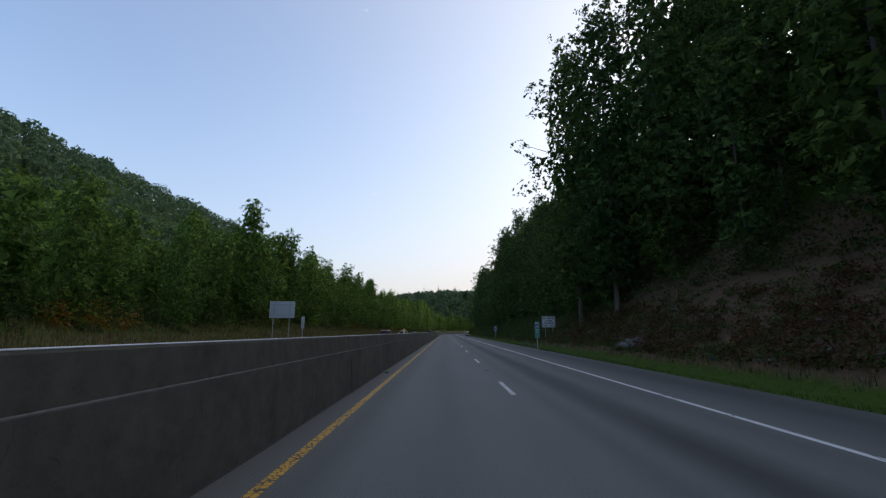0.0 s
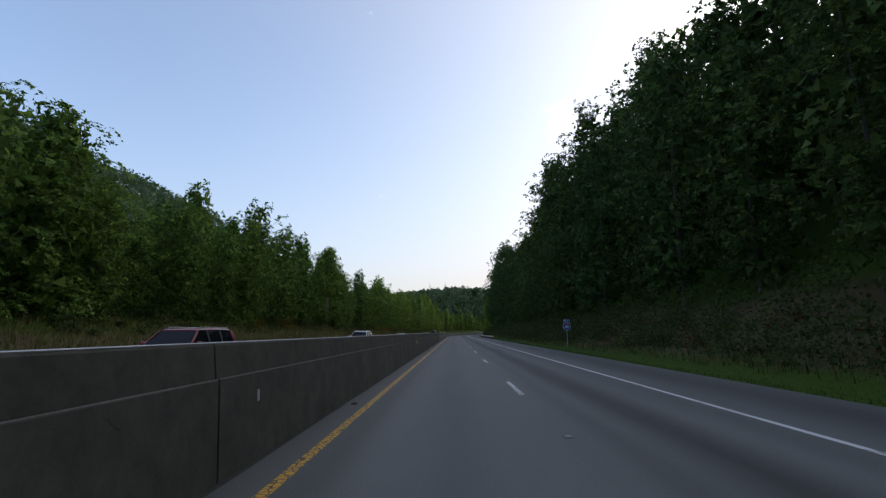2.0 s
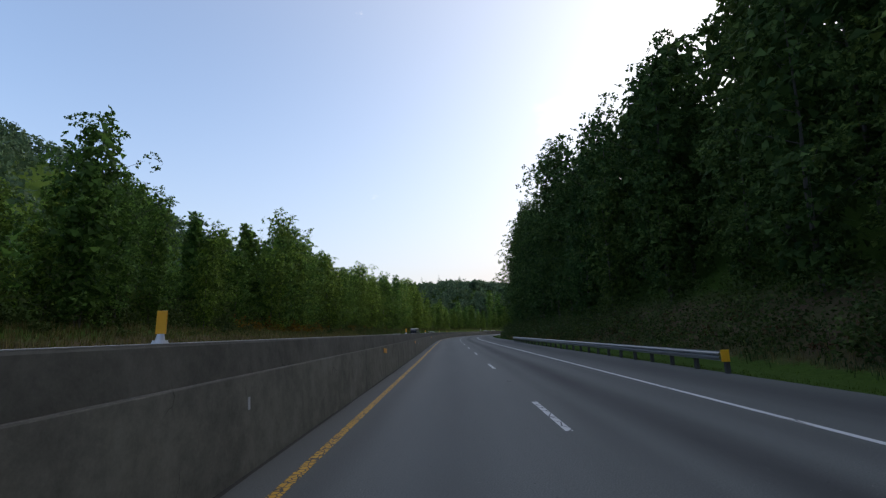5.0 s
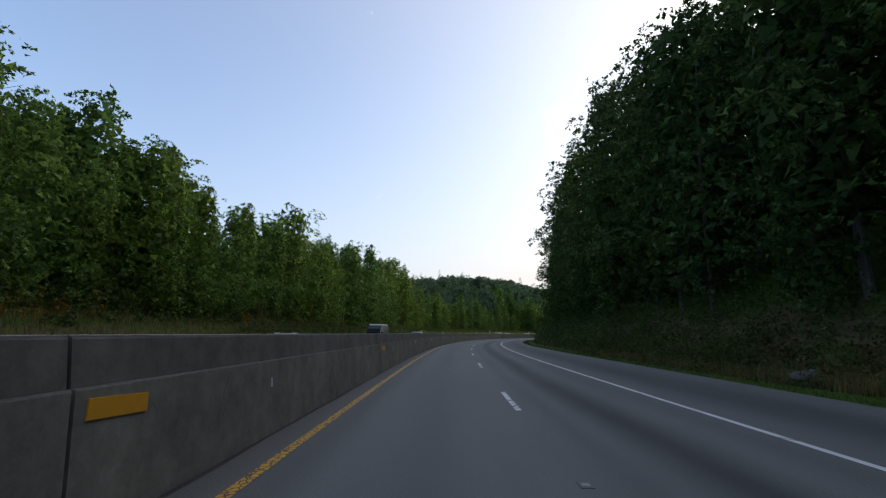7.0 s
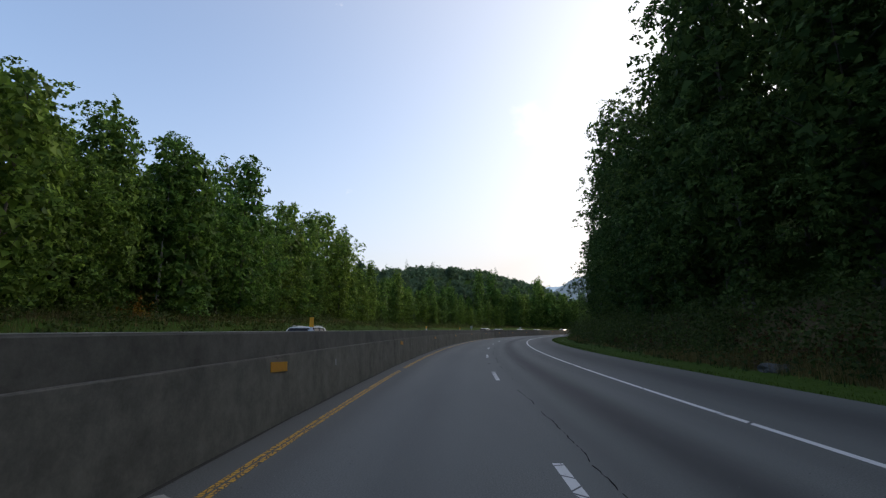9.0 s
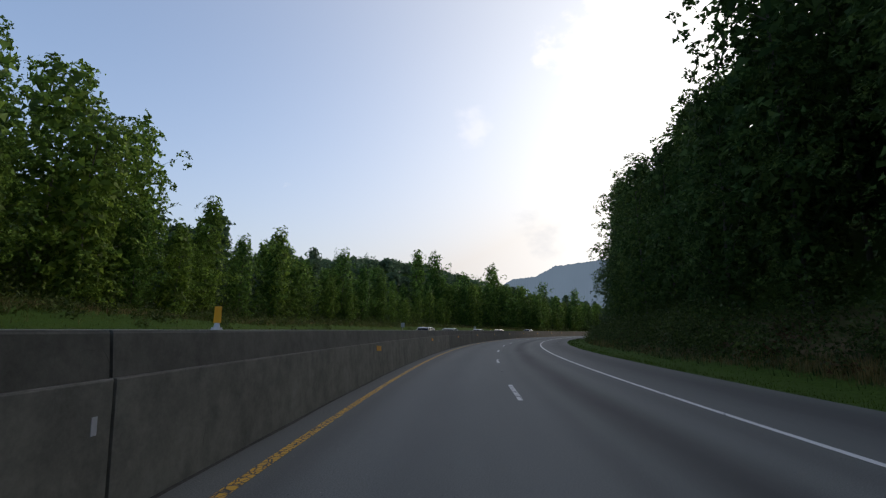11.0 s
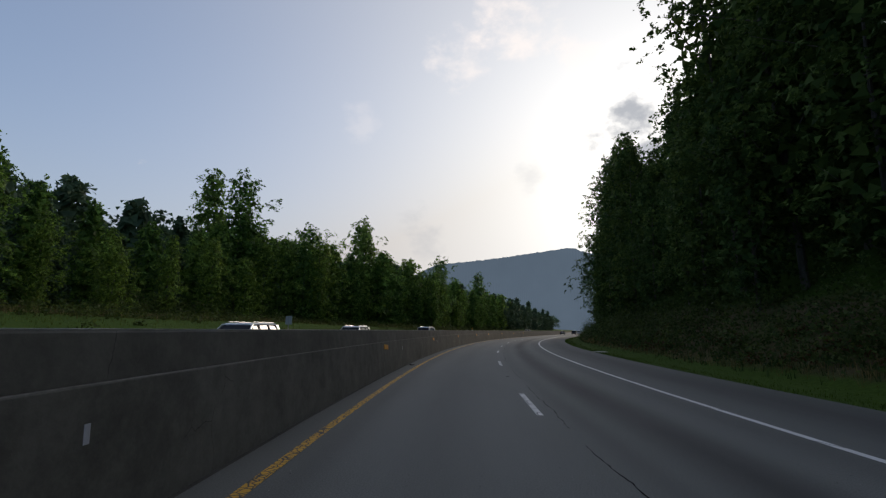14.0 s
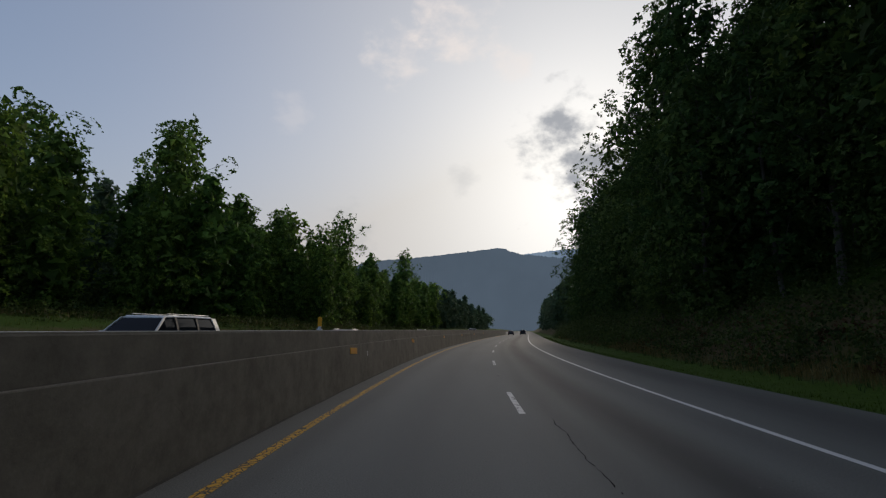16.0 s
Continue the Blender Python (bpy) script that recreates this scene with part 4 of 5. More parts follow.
def hill_crowns():
    rng = random.Random(9)
    out = []
    for _ in range(3000):
        s, off = rng.uniform(-60, 470), -rng.uniform(62, 330)
        z = ground_z(s, off)
        out.append((loc(s, off, z + rng.uniform(2, 5)), rng.uniform(3.2, 5.5), rng.uniform(4, 8)))
    return out


far_woods("hill_woods", "dense green woods covering the long hill", 91, hill_crowns(), M_FAR_HAZED, 0.70, 84)


def slope_crowns():
    """Woods higher up the slope and between the roadside row and the long hill."""
    rng = random.Random(29)
    out = []
    for _ in range(1500):
        s, off = rng.uniform(-120, 640), rng.uniform(36, 270)
        out.append((loc(s, off, ground_z(s, off) + rng.uniform(1, 3)), rng.uniform(4.5, 7.5), rng.uniform(7, 13)))
    return out


def strip_crowns():
    rng = random.Random(31)
    out = []
    for _ in range(420):
        s = rng.uniform(-120, 240)
        off = left_line(s) - rng.uniform(11, 42)
        out.append((loc(s, off, ground_z(s, off) + rng.uniform(2, 5)), rng.uniform(3.4, 5.5), rng.uniform(5, 9)))
    return out


far_woods("slope_woods", "woods covering the upper slope, their green darkened as shade", 94, slope_crowns(), M_LEAF_SHADED, 1.0, 34)
far_woods("strip_woods", "green woods behind the roadside row", 95, strip_crowns(), M_LEAF, 0.42, 120)


def mound(x, y):
    """The low wooded hill beyond the bend."""
    u = ((x - 5) / 205) ** 2 + ((y - 780) / 130) ** 2
    return 63 * max(0.0, 1 - u) ** 0.8 - 0.9


def build_far_hill():
    n = 40
    verts = [(-210 + 430 * i / n, 645 + 280 * j / n, mound(-210 + 430 * i / n, 645 + 280 * j / n) - 0.3) for j in range(n + 1) for i in range(n + 1)]
    faces = [(j * (n + 1) + i, j * (n + 1) + i + 1, (j + 1) * (n + 1) + i + 1, (j + 1) * (n + 1) + i) for j in range(n) for i in range(n)]
    ob = new("far_hill", mesh_of("far_hill", verts, faces, M_GRASS))
    tagged(ob, "low wooded hill beyond the bend", "hill", kind="structure")
    rng = random.Random(19)
    crowns = []
    for _ in range(1100):
        x, y = rng.uniform(-190, 205), rng.uniform(655, 830)
        z = mound(x, y)
        if z > 0:
            crowns.append((Vector((x, y, z + rng.uniform(2, 5))), *((2.4, rng.uniform(14, 18)) if rng.random() < 0.04 else (rng.uniform(3.6, 6.5), rng.uniform(5, 9)))))
    far_woods("far_hill_woods", "hazy green woods on the far hill", 92, crowns, M_FAR_HAZED, 1.1, 60)
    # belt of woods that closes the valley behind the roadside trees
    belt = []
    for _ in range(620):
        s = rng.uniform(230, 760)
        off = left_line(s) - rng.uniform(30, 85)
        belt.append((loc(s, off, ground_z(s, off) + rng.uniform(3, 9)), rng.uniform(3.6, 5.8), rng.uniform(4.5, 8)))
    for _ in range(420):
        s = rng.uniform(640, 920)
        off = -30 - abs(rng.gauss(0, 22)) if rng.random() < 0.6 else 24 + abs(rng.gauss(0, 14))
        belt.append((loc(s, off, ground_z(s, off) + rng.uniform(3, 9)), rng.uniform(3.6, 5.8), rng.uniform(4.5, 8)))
    far_woods("valley_woods", "hazy green woods behind the roadside trees", 93, belt, M_FAR_HAZED, 0.55, 80)


build_far_hill()


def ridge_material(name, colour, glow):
    """A mountain side with kilometres of haze painted in as a faint blue glow: a plain distance backdrop."""
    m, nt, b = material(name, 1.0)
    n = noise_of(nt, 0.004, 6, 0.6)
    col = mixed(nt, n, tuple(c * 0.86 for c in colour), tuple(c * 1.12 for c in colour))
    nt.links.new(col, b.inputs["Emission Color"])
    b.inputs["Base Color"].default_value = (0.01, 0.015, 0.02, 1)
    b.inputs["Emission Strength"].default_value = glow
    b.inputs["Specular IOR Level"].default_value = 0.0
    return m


def ridge(name, label, mat, distance, profile, seed):
    """A mountain ridge round the camera's end: profile rows are azimuth and height angle in degrees."""
    verts, faces = [], []
    az = np.arange(profile[0][0], profile[-1][0] + 0.01, 0.12)
    for i, a in enumerate(az):
        e = float(np.interp(a, [p[0] for p in profile], [p[1] for p in profile]))
        e += 0.10 * noise.noise((a * 1.7, seed, 0)) + 0.05 * noise.noise((a * 7.0, seed, 3)) + 0.16 * abs(noise.noise((a * 9.0, seed, 5))) + 0.10 * abs(noise.noise((a * 31.0, seed, 7)))
        d = distance
        x, y = 40 + math.sin(radians(a)) * d, 380 + math.cos(radians(a)) * d
        top = d * math.tan(radians(e))
        for k, u in enumerate((0.0, 0.35, 0.7, 1.0)):
            back = 1 + 0.10 * u
            verts.append((40 + (x - 40) * back, 380 + (y - 380) * back, -5 + (top * back + 5) * u))
        if i:
            for k in range(3):
                b0 = (i - 1) * 4 + k
                faces.append((b0, b0 + 4, b0 + 5, b0 + 1))
    ob = new(name, mesh_of(name, verts, faces, mat))
    return tagged(ob, label, "mountain", kind="structure")


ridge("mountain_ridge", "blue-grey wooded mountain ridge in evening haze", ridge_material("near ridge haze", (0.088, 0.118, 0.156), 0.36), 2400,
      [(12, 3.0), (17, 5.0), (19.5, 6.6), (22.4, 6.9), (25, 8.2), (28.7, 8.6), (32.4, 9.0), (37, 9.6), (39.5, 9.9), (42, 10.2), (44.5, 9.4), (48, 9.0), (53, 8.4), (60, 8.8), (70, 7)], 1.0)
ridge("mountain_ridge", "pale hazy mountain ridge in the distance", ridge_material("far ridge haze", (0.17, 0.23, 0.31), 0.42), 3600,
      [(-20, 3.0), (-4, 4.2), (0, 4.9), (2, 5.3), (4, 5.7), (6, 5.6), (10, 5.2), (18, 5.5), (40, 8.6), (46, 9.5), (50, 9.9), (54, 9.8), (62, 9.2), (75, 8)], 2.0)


# ------------------------------------------------------------------ signs and roadside furniture
M_STEEL = plain("galvanised steel", (0.36, 0.37, 0.38), 0.45, 0.8)
M_ALU = plain("bare aluminium sign back", (0.42, 0.43, 0.44), 0.5, 0.5)
M_SIGN = plain("white sign sheeting", (0.62, 0.63, 0.66), 0.45)
M_BLACK = plain("black sign lettering", (0.015, 0.015, 0.018), 0.5)
M_GREEN = plain("green sign sheeting", (0.02, 0.20, 0.15), 0.45)
M_BLUE = plain("blue sign sheeting", (0.015, 0.045, 0.30), 0.45)
M_RED = plain("red sign sheeting", (0.32, 0.05, 0.04), 0.45)
M_PLATE = plain("amber reflector plate", (0.85, 0.40, 0.02), 0.4)
M_WOOD = two_tone("dark weathered timber post", (0.035, 0.032, 0.028), (0.085, 0.078, 0.068), 2.0, 20.0, 0.95, 0.4, 0.01, stretch=(1, 1, 0.2))


def lettering(text, size, x, z, mat, parent, y=-0.012, spread=1.0, bold=0.012):
    """Built-in font letters as a mesh, standing, facing -y, centred on x, z."""
    cu = bpy.data.curves.new("lettering", "FONT")
    cu.body, cu.size, cu.align_x, cu.align_y, cu.extrude = text, size, "CENTER", "CENTER", 0.002
    cu.offset = size * bold
    tmp = bpy.data.objects.new("lettering", cu)
    scene.collection.objects.link(tmp)
    bpy.context.view_layer.update()
    me = bpy.data.meshes.new_from_object(tmp.evaluated_get(bpy.context.evaluated_depsgraph_get()))
    bpy.data.objects.remove(tmp)
    me.transform(pose(x, y, z, 90) @ Matrix.Diagonal((spread, 1, 1, 1)))
    me.materials.clear()
    me.materials.append(mat)
    ob = new("lettering", me)
    ob.parent = parent
    return ob


def sign_panel(parent, name, x0, z0, x1, z1, mat, label="", y=0.0, r=0.05):
    bm = bmesh.new()
    box(bm, x0, y - 0.004, z0, x1, y + 0.004, z1)
    up = [e for e in bm.edges if abs(e.verts[0].co.y - e.verts[1].co.y) > 0.004]
    bmesh.ops.bevel(bm, geom=up, offset=r, segments=4, affect="EDGES", profile=0.5)
    return part(name, bm, mat, parent, label)


def border(parent, x0, z0, x1, z1, w, mat, y=-0.0075):
    bm = bmesh.new()
    for a, b, c, d in ((x0, z0, x1, z0 + w), (x0, z1 - w, x1, z1), (x0, z0 + w, x0 + w, z1 - w), (x1 - w, z0 + w, x1, z1 - w)):
        box(bm, a, y - 0.001, b, c, y + 0.001, d)
    return part("border", bm, mat, parent)


def post(parent, x, z0, z1, y=0.03):
    bm = bmesh.new()
    box(bm, x - 0.04, y, z0, x + 0.04, y + 0.012, z1)
    box(bm, x - 0.04, y + 0.0121, z0, x - 0.028, y + 0.045, z1)
    box(bm, x + 0.028, y + 0.0121, z0, x + 0.04, y + 0.045, z1)
    return part("post", bm, M_STEEL, parent)


def no_trucks_sign():
    s, off = 62.0, 16.2
    g = ground_z(s, off)
    root = thing("road_sign", "white regulatory sign with black lettering on two steel posts", "sign", at(s, off, 0))
    sign_panel(root, "panel", -0.92, 2.28, 0.92, 3.80, M_SIGN)
    border(root, -0.88, 2.32, 0.88, 3.76, 0.025, M_BLACK)
    for text, size, z, sp in (("NO TRUCKS", 0.31, 3.50, 0.95), ("3 AXLES", 0.27, 3.16, 1.1), ("OR MORE", 0.27, 2.85, 1.1), ("LEFT LANE", 0.27, 2.52, 1.15)):
        lettering(text, size, 0, z, M_BLACK, root, spread=sp, bold=0.026)
    for x in (-0.48, 0.52):
        post(root, x, ground_z(s, off + x) - 0.3, 3.6)


def mile_sign():
    s, off = 45.3, 11.2
    root = thing("mile_sign", "tall narrow green mile sign with a route shield", "sign", at(s, off, 0))
    sign_panel(root, "panel", -0.23, 1.07, 0.23, 2.64, M_GREEN)
    border(root, -0.215, 1.085, 0.215, 2.625, 0.012, M_SIGN)
    border(root, -0.215, 1.40, 0.215, 1.412, 0.006, M_SIGN)
    lettering("EAST", 0.15, 0, 2.52, M_SIGN, root)
    shield(root, 0, 2.19, 0.36)
    lettering("MILE", 0.15, 0, 1.84, M_SIGN, root)
    lettering("18", 0.26, 0, 1.60, M_SIGN, root)
    lettering("0", 0.26, 0, 1.24, M_SIGN, root)
    post(root, 0, ground_z(s, off) - 0.3, 1.9)


def shield(parent, x, z, w, y=-0.006):
    """A route shield: blue field, red crown band, pale rim, number."""
    h = w

    def outline(k):
        pts = []
        for i in range(25):
            u = i / 24
            a = math.pi * (1 + u)
            pts.append((0.5 * w * k * math.cos(a), 0.02 * h + (0.52 * h * k) * math.sin(a)))
        pts += [(0.46 * w * k, 0.30 * h * k), (0.38 * w * k, 0.47 * h * k), (0.2 * w * k, 0.40 * h * k), (0, 0.46 * h * k), (-0.2 * w * k, 0.40 * h * k), (-0.38 * w * k, 0.47 * h * k), (-0.46 * w * k, 0.30 * h * k)]
        return pts
    for name, k, mat, d in (("shield_rim", 1.0, M_SIGN, 0.0), ("shield_field", 0.93, M_BLUE, -0.003)):
        bm = bmesh.new()
        f = bm.faces.new([bm.verts.new((x + px, y + d, z + pz)) for px, pz in outline(k)])
        ex = bmesh.ops.extrude_face_region(bm, geom=[f])
        bmesh.ops.translate(bm, vec=(0, 0.002, 0), verts=[v for v in ex["geom"] if isinstance(v, bmesh.types.BMVert)])
        part(name, bm, mat, parent)
    bm = bmesh.new()
    box(bm, x - 0.40 * w, y - 0.0055, z + 0.20 * h, x + 0.40 * w, y - 0.0035, z + 0.36 * h)
    part("shield_band", bm, M_RED, parent)
    lettering("40", 0.52 * w, x, z - 0.08 * h, M_SIGN, parent, y - 0.007)


def route_sign():
    s, off = 108.9, 14.0
    root = thing("route_sign", "blue interstate shield sign under an EAST plate on a steel post", "sign", at(s, off, 0))
    sign_panel(root, "direction_plate", -0.33, 2.60, 0.33, 2.94, M_BLUE, "blue plate with pale letters")
    border(root, -0.32, 2.61, 0.32, 2.93, 0.014, M_SIGN)
    lettering("EAST", 0.24, 0, 2.77, M_SIGN, root)
    shield(root, 0, 2.18, 0.80, 0.0)
    post(root, 0, ground_z(s, off) - 0.3, 2.85, 0.03)


def sign_back():
    s, off = 47.2, -15.5
    root = thing("road_sign", "bare grey back of a wide sign on two steel posts", "sign", at(s, off, 0))
    sign_panel(root, "panel", -1.35, 2.95, 1.35, 4.70, M_ALU)
    for z in (3.25, 4.35):
        bm = bmesh.new()
        box(bm, -1.3, -0.04, z - 0.04, 1.3, -0.006, z + 0.04)
        part("rail", bm, M_STEEL, root)
    for x in (-0.85, 0.85):
        post(root, x, ground_z(s, off) - 0.3, 4.6, -0.09)
    root = thing("small_sign", "tall narrow grey back of a mile sign", "sign", at(47.2, -13.2, 0))
    sign_panel(root, "panel", -0.17, 1.85, 0.17, 3.1, M_ALU)
    post(root, 0, -0.3, 2.6, -0.05)
    for s, off, w, h, z in ((390.0, -15.5, 0.62, 0.75, 2.0), (431.0, -15.0, 0.62, 0.75, 1.9)):
        root = thing("small_sign", "small grey back of a road sign on a post", "sign", at(s, off, 0))
        sign_panel(root, "panel", -w / 2, z, w / 2, z + h, M_ALU)
        post(root, 0, -0.3, z + h - 0.1, -0.05)


no_trucks_sign()
mile_sign()
route_sign()
sign_back()


def reflectors():
    """Amber plates and small pale strips fixed to the barrier's lower face."""
    plates = [1.7, 16.8, 32.0, 47.1, 62.2, 77.3, 92.4, 107.2, 122.2, 137.4, 152.5, 167.7, 182.8, 198.0, 212.9, 228.3, 243.1, 258.0, 272.8, 287.6, 302.7, 318.0, 333.2, 348.3, 363.4, 378.3, 393.9, 409.0, 423.7, 438.9, 454.3,
              466, 481, 496, 511, 526]
    bm = bmesh.new()
    box(bm, -0.012, -0.36, -0.085, 0.012, 0.36, 0.085, None, 0.004)
    first = None
    for s in plates:
        if s in (1.7, 16.8, 32.0, 47.1, 62.2, 77.3, 107.2, 137.4, 198.0):
            continue
        m = at(s, -0.667, 0.96) @ pose(0, 0, 0, -3, -3.6, 0)
        if first is None:
            first = tagged(new("reflector_plate", bpy.data.meshes.new("reflector_plate")), "amber reflector plate fixed to the barrier", "reflector", "reflector plates")
            bm.to_mesh(first.data)
            bm.free()
            first.data.materials.append(M_PLATE)
            first.matrix_basis = m
        else:
            copy_thing(first, m)
    strip = None
    for s in [66.5, 96.1, 126.0, 156, 186, 216.3, 231.3, 247.1, 261.0, 276.4, 291, 306.2, 321.3, 351.5, 366, 381.5, 396.1, 412.5, 425.4, 456]:
        m = at(s, -0.661, 0.80) @ pose(0, 0, 0, 0, -3.6, 0)
        if strip is None:
            bm = bmesh.new()
            box(bm, -0.006, -0.03, -0.075, 0.006, 0.03, 0.075, None, 0.003)
            strip = tagged(new("reflector_strip", bpy.data.meshes.new("reflector_strip")), "small pale reflector strip on the barrier", "reflector", "reflector strips")
            bm.to_mesh(strip.data)
            bm.free()
            strip.data.materials.append(M_SIGN)
            strip.matrix_basis = m
        else:
            copy_thing(strip, m)
    top = None
    for s in (30.6, 130.4, 154.6, 178.8, 202.2, 250.8, 275.2, 299.3, 323.5, 392.0, 452.0):
        m = at(s, -0.93, 1.512 * rise(s))
        if top is None:
            top = thing("barrier_delineator", "yellow delineator on a pale base on the barrier's top", "delineator", m, "barrier delineators")
            b = bmesh.new()
            tube(b, (0, 0, 0), (0, 0, 0.03), 0.075, 0.065, 16)
            tube(b, (0, 0, 0.03), (0, 0, 0.09), 0.042, 0.03, 16)
            part("base", b, M_SIGN, top)
            b = bmesh.new()
            box(b, -0.05, -0.010, 0.088, 0.05, 0.010, 0.31, None, 0.008)
            part("paddle", b, M_PLATE, top)
        else:
            copy_thing(top, m)


reflectors()


def guardrail():
    root = thing("guardrail", "galvanised steel W-beam guardrail on timber posts", "guardrail", at(190, 11.1, 0))
    inv = root.matrix_basis.inverted()
    sec = [(0.0, 0.42), (0.0, 0.46), (-0.075, 0.50), (-0.075, 0.55), (-0.01, 0.585), (-0.075, 0.62), (-0.075, 0.67), (0.0, 0.71), (0.0, 0.74)]
    ss = [166 + i * 1.9 for i in range(27)]
    verts = [inv @ loc(s, 11.0 + o + 0.004 * k, z) for k in (0, 1) for s in ss for o, z in sec]
    n, h = len(sec), len(sec) * len(ss)
    faces = []
    for i in range(len(ss) - 1):
        for j in range(n - 1):
            a = i * n + j
            faces += [(a, a + 1, a + n + 1, a + n), (h + a, h + a + n, h + a + n + 1, h + a + 1)]
    rail = new("rail", mesh_of("rail", verts, faces, M_STEEL))
    rail.parent = root
    bm = bmesh.new()
    box(bm, -0.065, -0.075, -0.55, 0.065, 0.075, 0.70, None, 0.01)
    pm = bpy.data.meshes.new("post")
    bm.to_mesh(pm)
    pm.materials.append(M_WOOD)
    bm.free()
    for s in ss:
        o = new("post", pm)
        o.parent = root
        o.matrix_basis = inv @ at(s, 11.18, 0)
    bm = bmesh.new()
    box(bm, -0.12, -0.02, 0.40, 0.16, 0.02, 0.80, None, 0.01)
    part("end_marker", bm, M_PLATE, root, "amber end marker").matrix_basis = inv @ at(165.8, 11.02, 0)


guardrail()


def road_details():
    """Raised markers, sealed cracks and litter on the road."""
    m_seal = plain("dark crack filler", (0.014, 0.014, 0.014), 1.0)
    m_seal.node_tree.nodes["Principled BSDF"].inputs["Specular IOR Level"].default_value = 0.05
    M_CAST = plain("worn iron casting", (0.14, 0.135, 0.13), 0.8, 0.2)
    m_lens = plain("scuffed marker lens", (0.24, 0.24, 0.23), 0.5)
    first = None
    for i in range(-1, 25):
        m = at(19.0 + i * 24.384, LANE_1, 0)
        if first is None:
            first = thing("road_marker", "flat raised pavement marker between lane dashes", "road marker", m, "road markers")
            bm = bmesh.new()
            box(bm, -0.075, -0.10, 0.0, 0.075, 0.10, 0.010, None, 0.008)
            part("casting", bm, M_CAST, first)
            bm = bmesh.new()
            box(bm, -0.045, -0.05, 0.0101, 0.045, 0.04, 0.015, None, 0.004)
            part("lens", bm, m_lens, first)
        else:
            copy_thing(first, m)
    rng = random.Random(33)
    for a, b, off, width in ((104, 124, 4.05, 0.018), (190, 206, 4.4, 0.02), (262, 312, 4.15, 0.022), (284, 304, 5.1, 0.016), (352, 412, 4.02, 0.022), (412, 450, 4.1, 0.02), (5, 12, 6.35, 0.016), (62, 80, 4.3, 0.014)):
        verts, faces, s, o = [], [], a, off
        while s < b:
            w = width * rng.uniform(0.08, 0.6)
            o += rng.uniform(-0.022, 0.022) + (off - o) * 0.05
            verts += [loc(s, o - w, 0.003), loc(s, o + w, 0.003)]
            s += rng.uniform(0.05, 0.16)
        for i in range(len(verts) // 2 - 1):
            if noise.noise((verts[2 * i].x * 0.35, verts[2 * i].y * 0.35, off)) > -0.08 and rng.random() < 0.9:
                faces.append((2 * i, 2 * i + 1, 2 * i + 3, 2 * i + 2))
        tagged(new("pavement_crack", mesh_of("pavement_crack", verts, faces, m_seal)), "dark ragged crack running along the asphalt", "crack", kind="structure")
    m_litter = plain("pale roadside litter", (0.35, 0.34, 0.31), 0.8)
    for s, off, w, l, h, mat in ((429.9, 11.6, 0.55, 0.5, 0.05, m_litter), (386, 9.7, 0.15, 0.25, 0.06, m_litter), (125.5, 8.9, 0.06, 0.3, 0.05, M_BLACK), (98.5, 9.6, 0.15, 0.2, 0.05, m_litter),
                                 (17.5, -0.38, 0.06, 0.12, 0.05, M_BLACK), (71, -0.35, 0.07, 0.1, 0.04, M_BLACK), (269.2, -0.33, 0.14, 0.22, 0.04, m_litter), (413.4, -0.36, 0.12, 0.2, 0.05, M_BLACK), (197.8, -0.36, 0.08, 0.2, 0.03, M_BLACK)):
        bm = bmesh.new()
        bmesh.ops.create_icosphere(bm, subdivisions=2, radius=1.0)
        for v in bm.verts:
            k = 1 + 0.45 * noise.noise(v.co * 1.7 + Vector((s, 0, 0)))
            v.co = Vector((v.co.x * w * k, v.co.y * l * k, max(-0.3, v.co.z) * h * k))
        me = bpy.data.meshes.new("debris")
        bm.to_mesh(me)
        bm.free()
        me.materials.append(mat)
        ob = tagged(new("debris", me), "small piece of litter lying on the asphalt edge", "debris")
        ob.matrix_basis = at(s, off, 0.3 * h, rng.uniform(-30, 30))


road_details()


def rocks():
    m_rock = two_tone("grey field stone", (0.052, 0.052, 0.050), (0.125, 0.122, 0.115), 1.2, 9.0, 0.95, 0.6, 0.03)
    rng = random.Random(8)
    spots = [(31.2, 14.9, 0.80)] + [(rng.uniform(5, 58), rng.uniform(14.5, 20), rng.uniform(0.08, 0.26)) for _ in range(46)] + [(225.5, 15.0, 0.6), (283.0, 14.4, 0.4), (60.5, 12.9, 0.3), (57.5, 13.2, 0.25), (55, 13.0, 0.2)]
    for s, off, r in spots:
        bm = bmesh.new()
        bmesh.ops.create_icosphere(bm, subdivisions=2 if r < 0.3 else 3, radius=r)
        q = Vector((s, off, r))
        for v in bm.verts:
            v.co *= 1 + 0.5 * noise.noise(v.co / r * 1.1 + q) + 0.12 * noise.noise(v.co / r * 4 + q)
            v.co.x *= 1.45
            v.co.z *= 0.62
        me = bpy.data.meshes.new("rock")
        bm.to_mesh(me)
        bm.free()
        me.materials.append(m_rock)
        ob = tagged(new("rock", me), "weathered grey rock lying on the bank", "rock", "rocks on the bank")
        ob.matrix_basis = at(s, off, ground_z(s, off) + r * 0.15, rng.uniform(0, 360))


rocks()


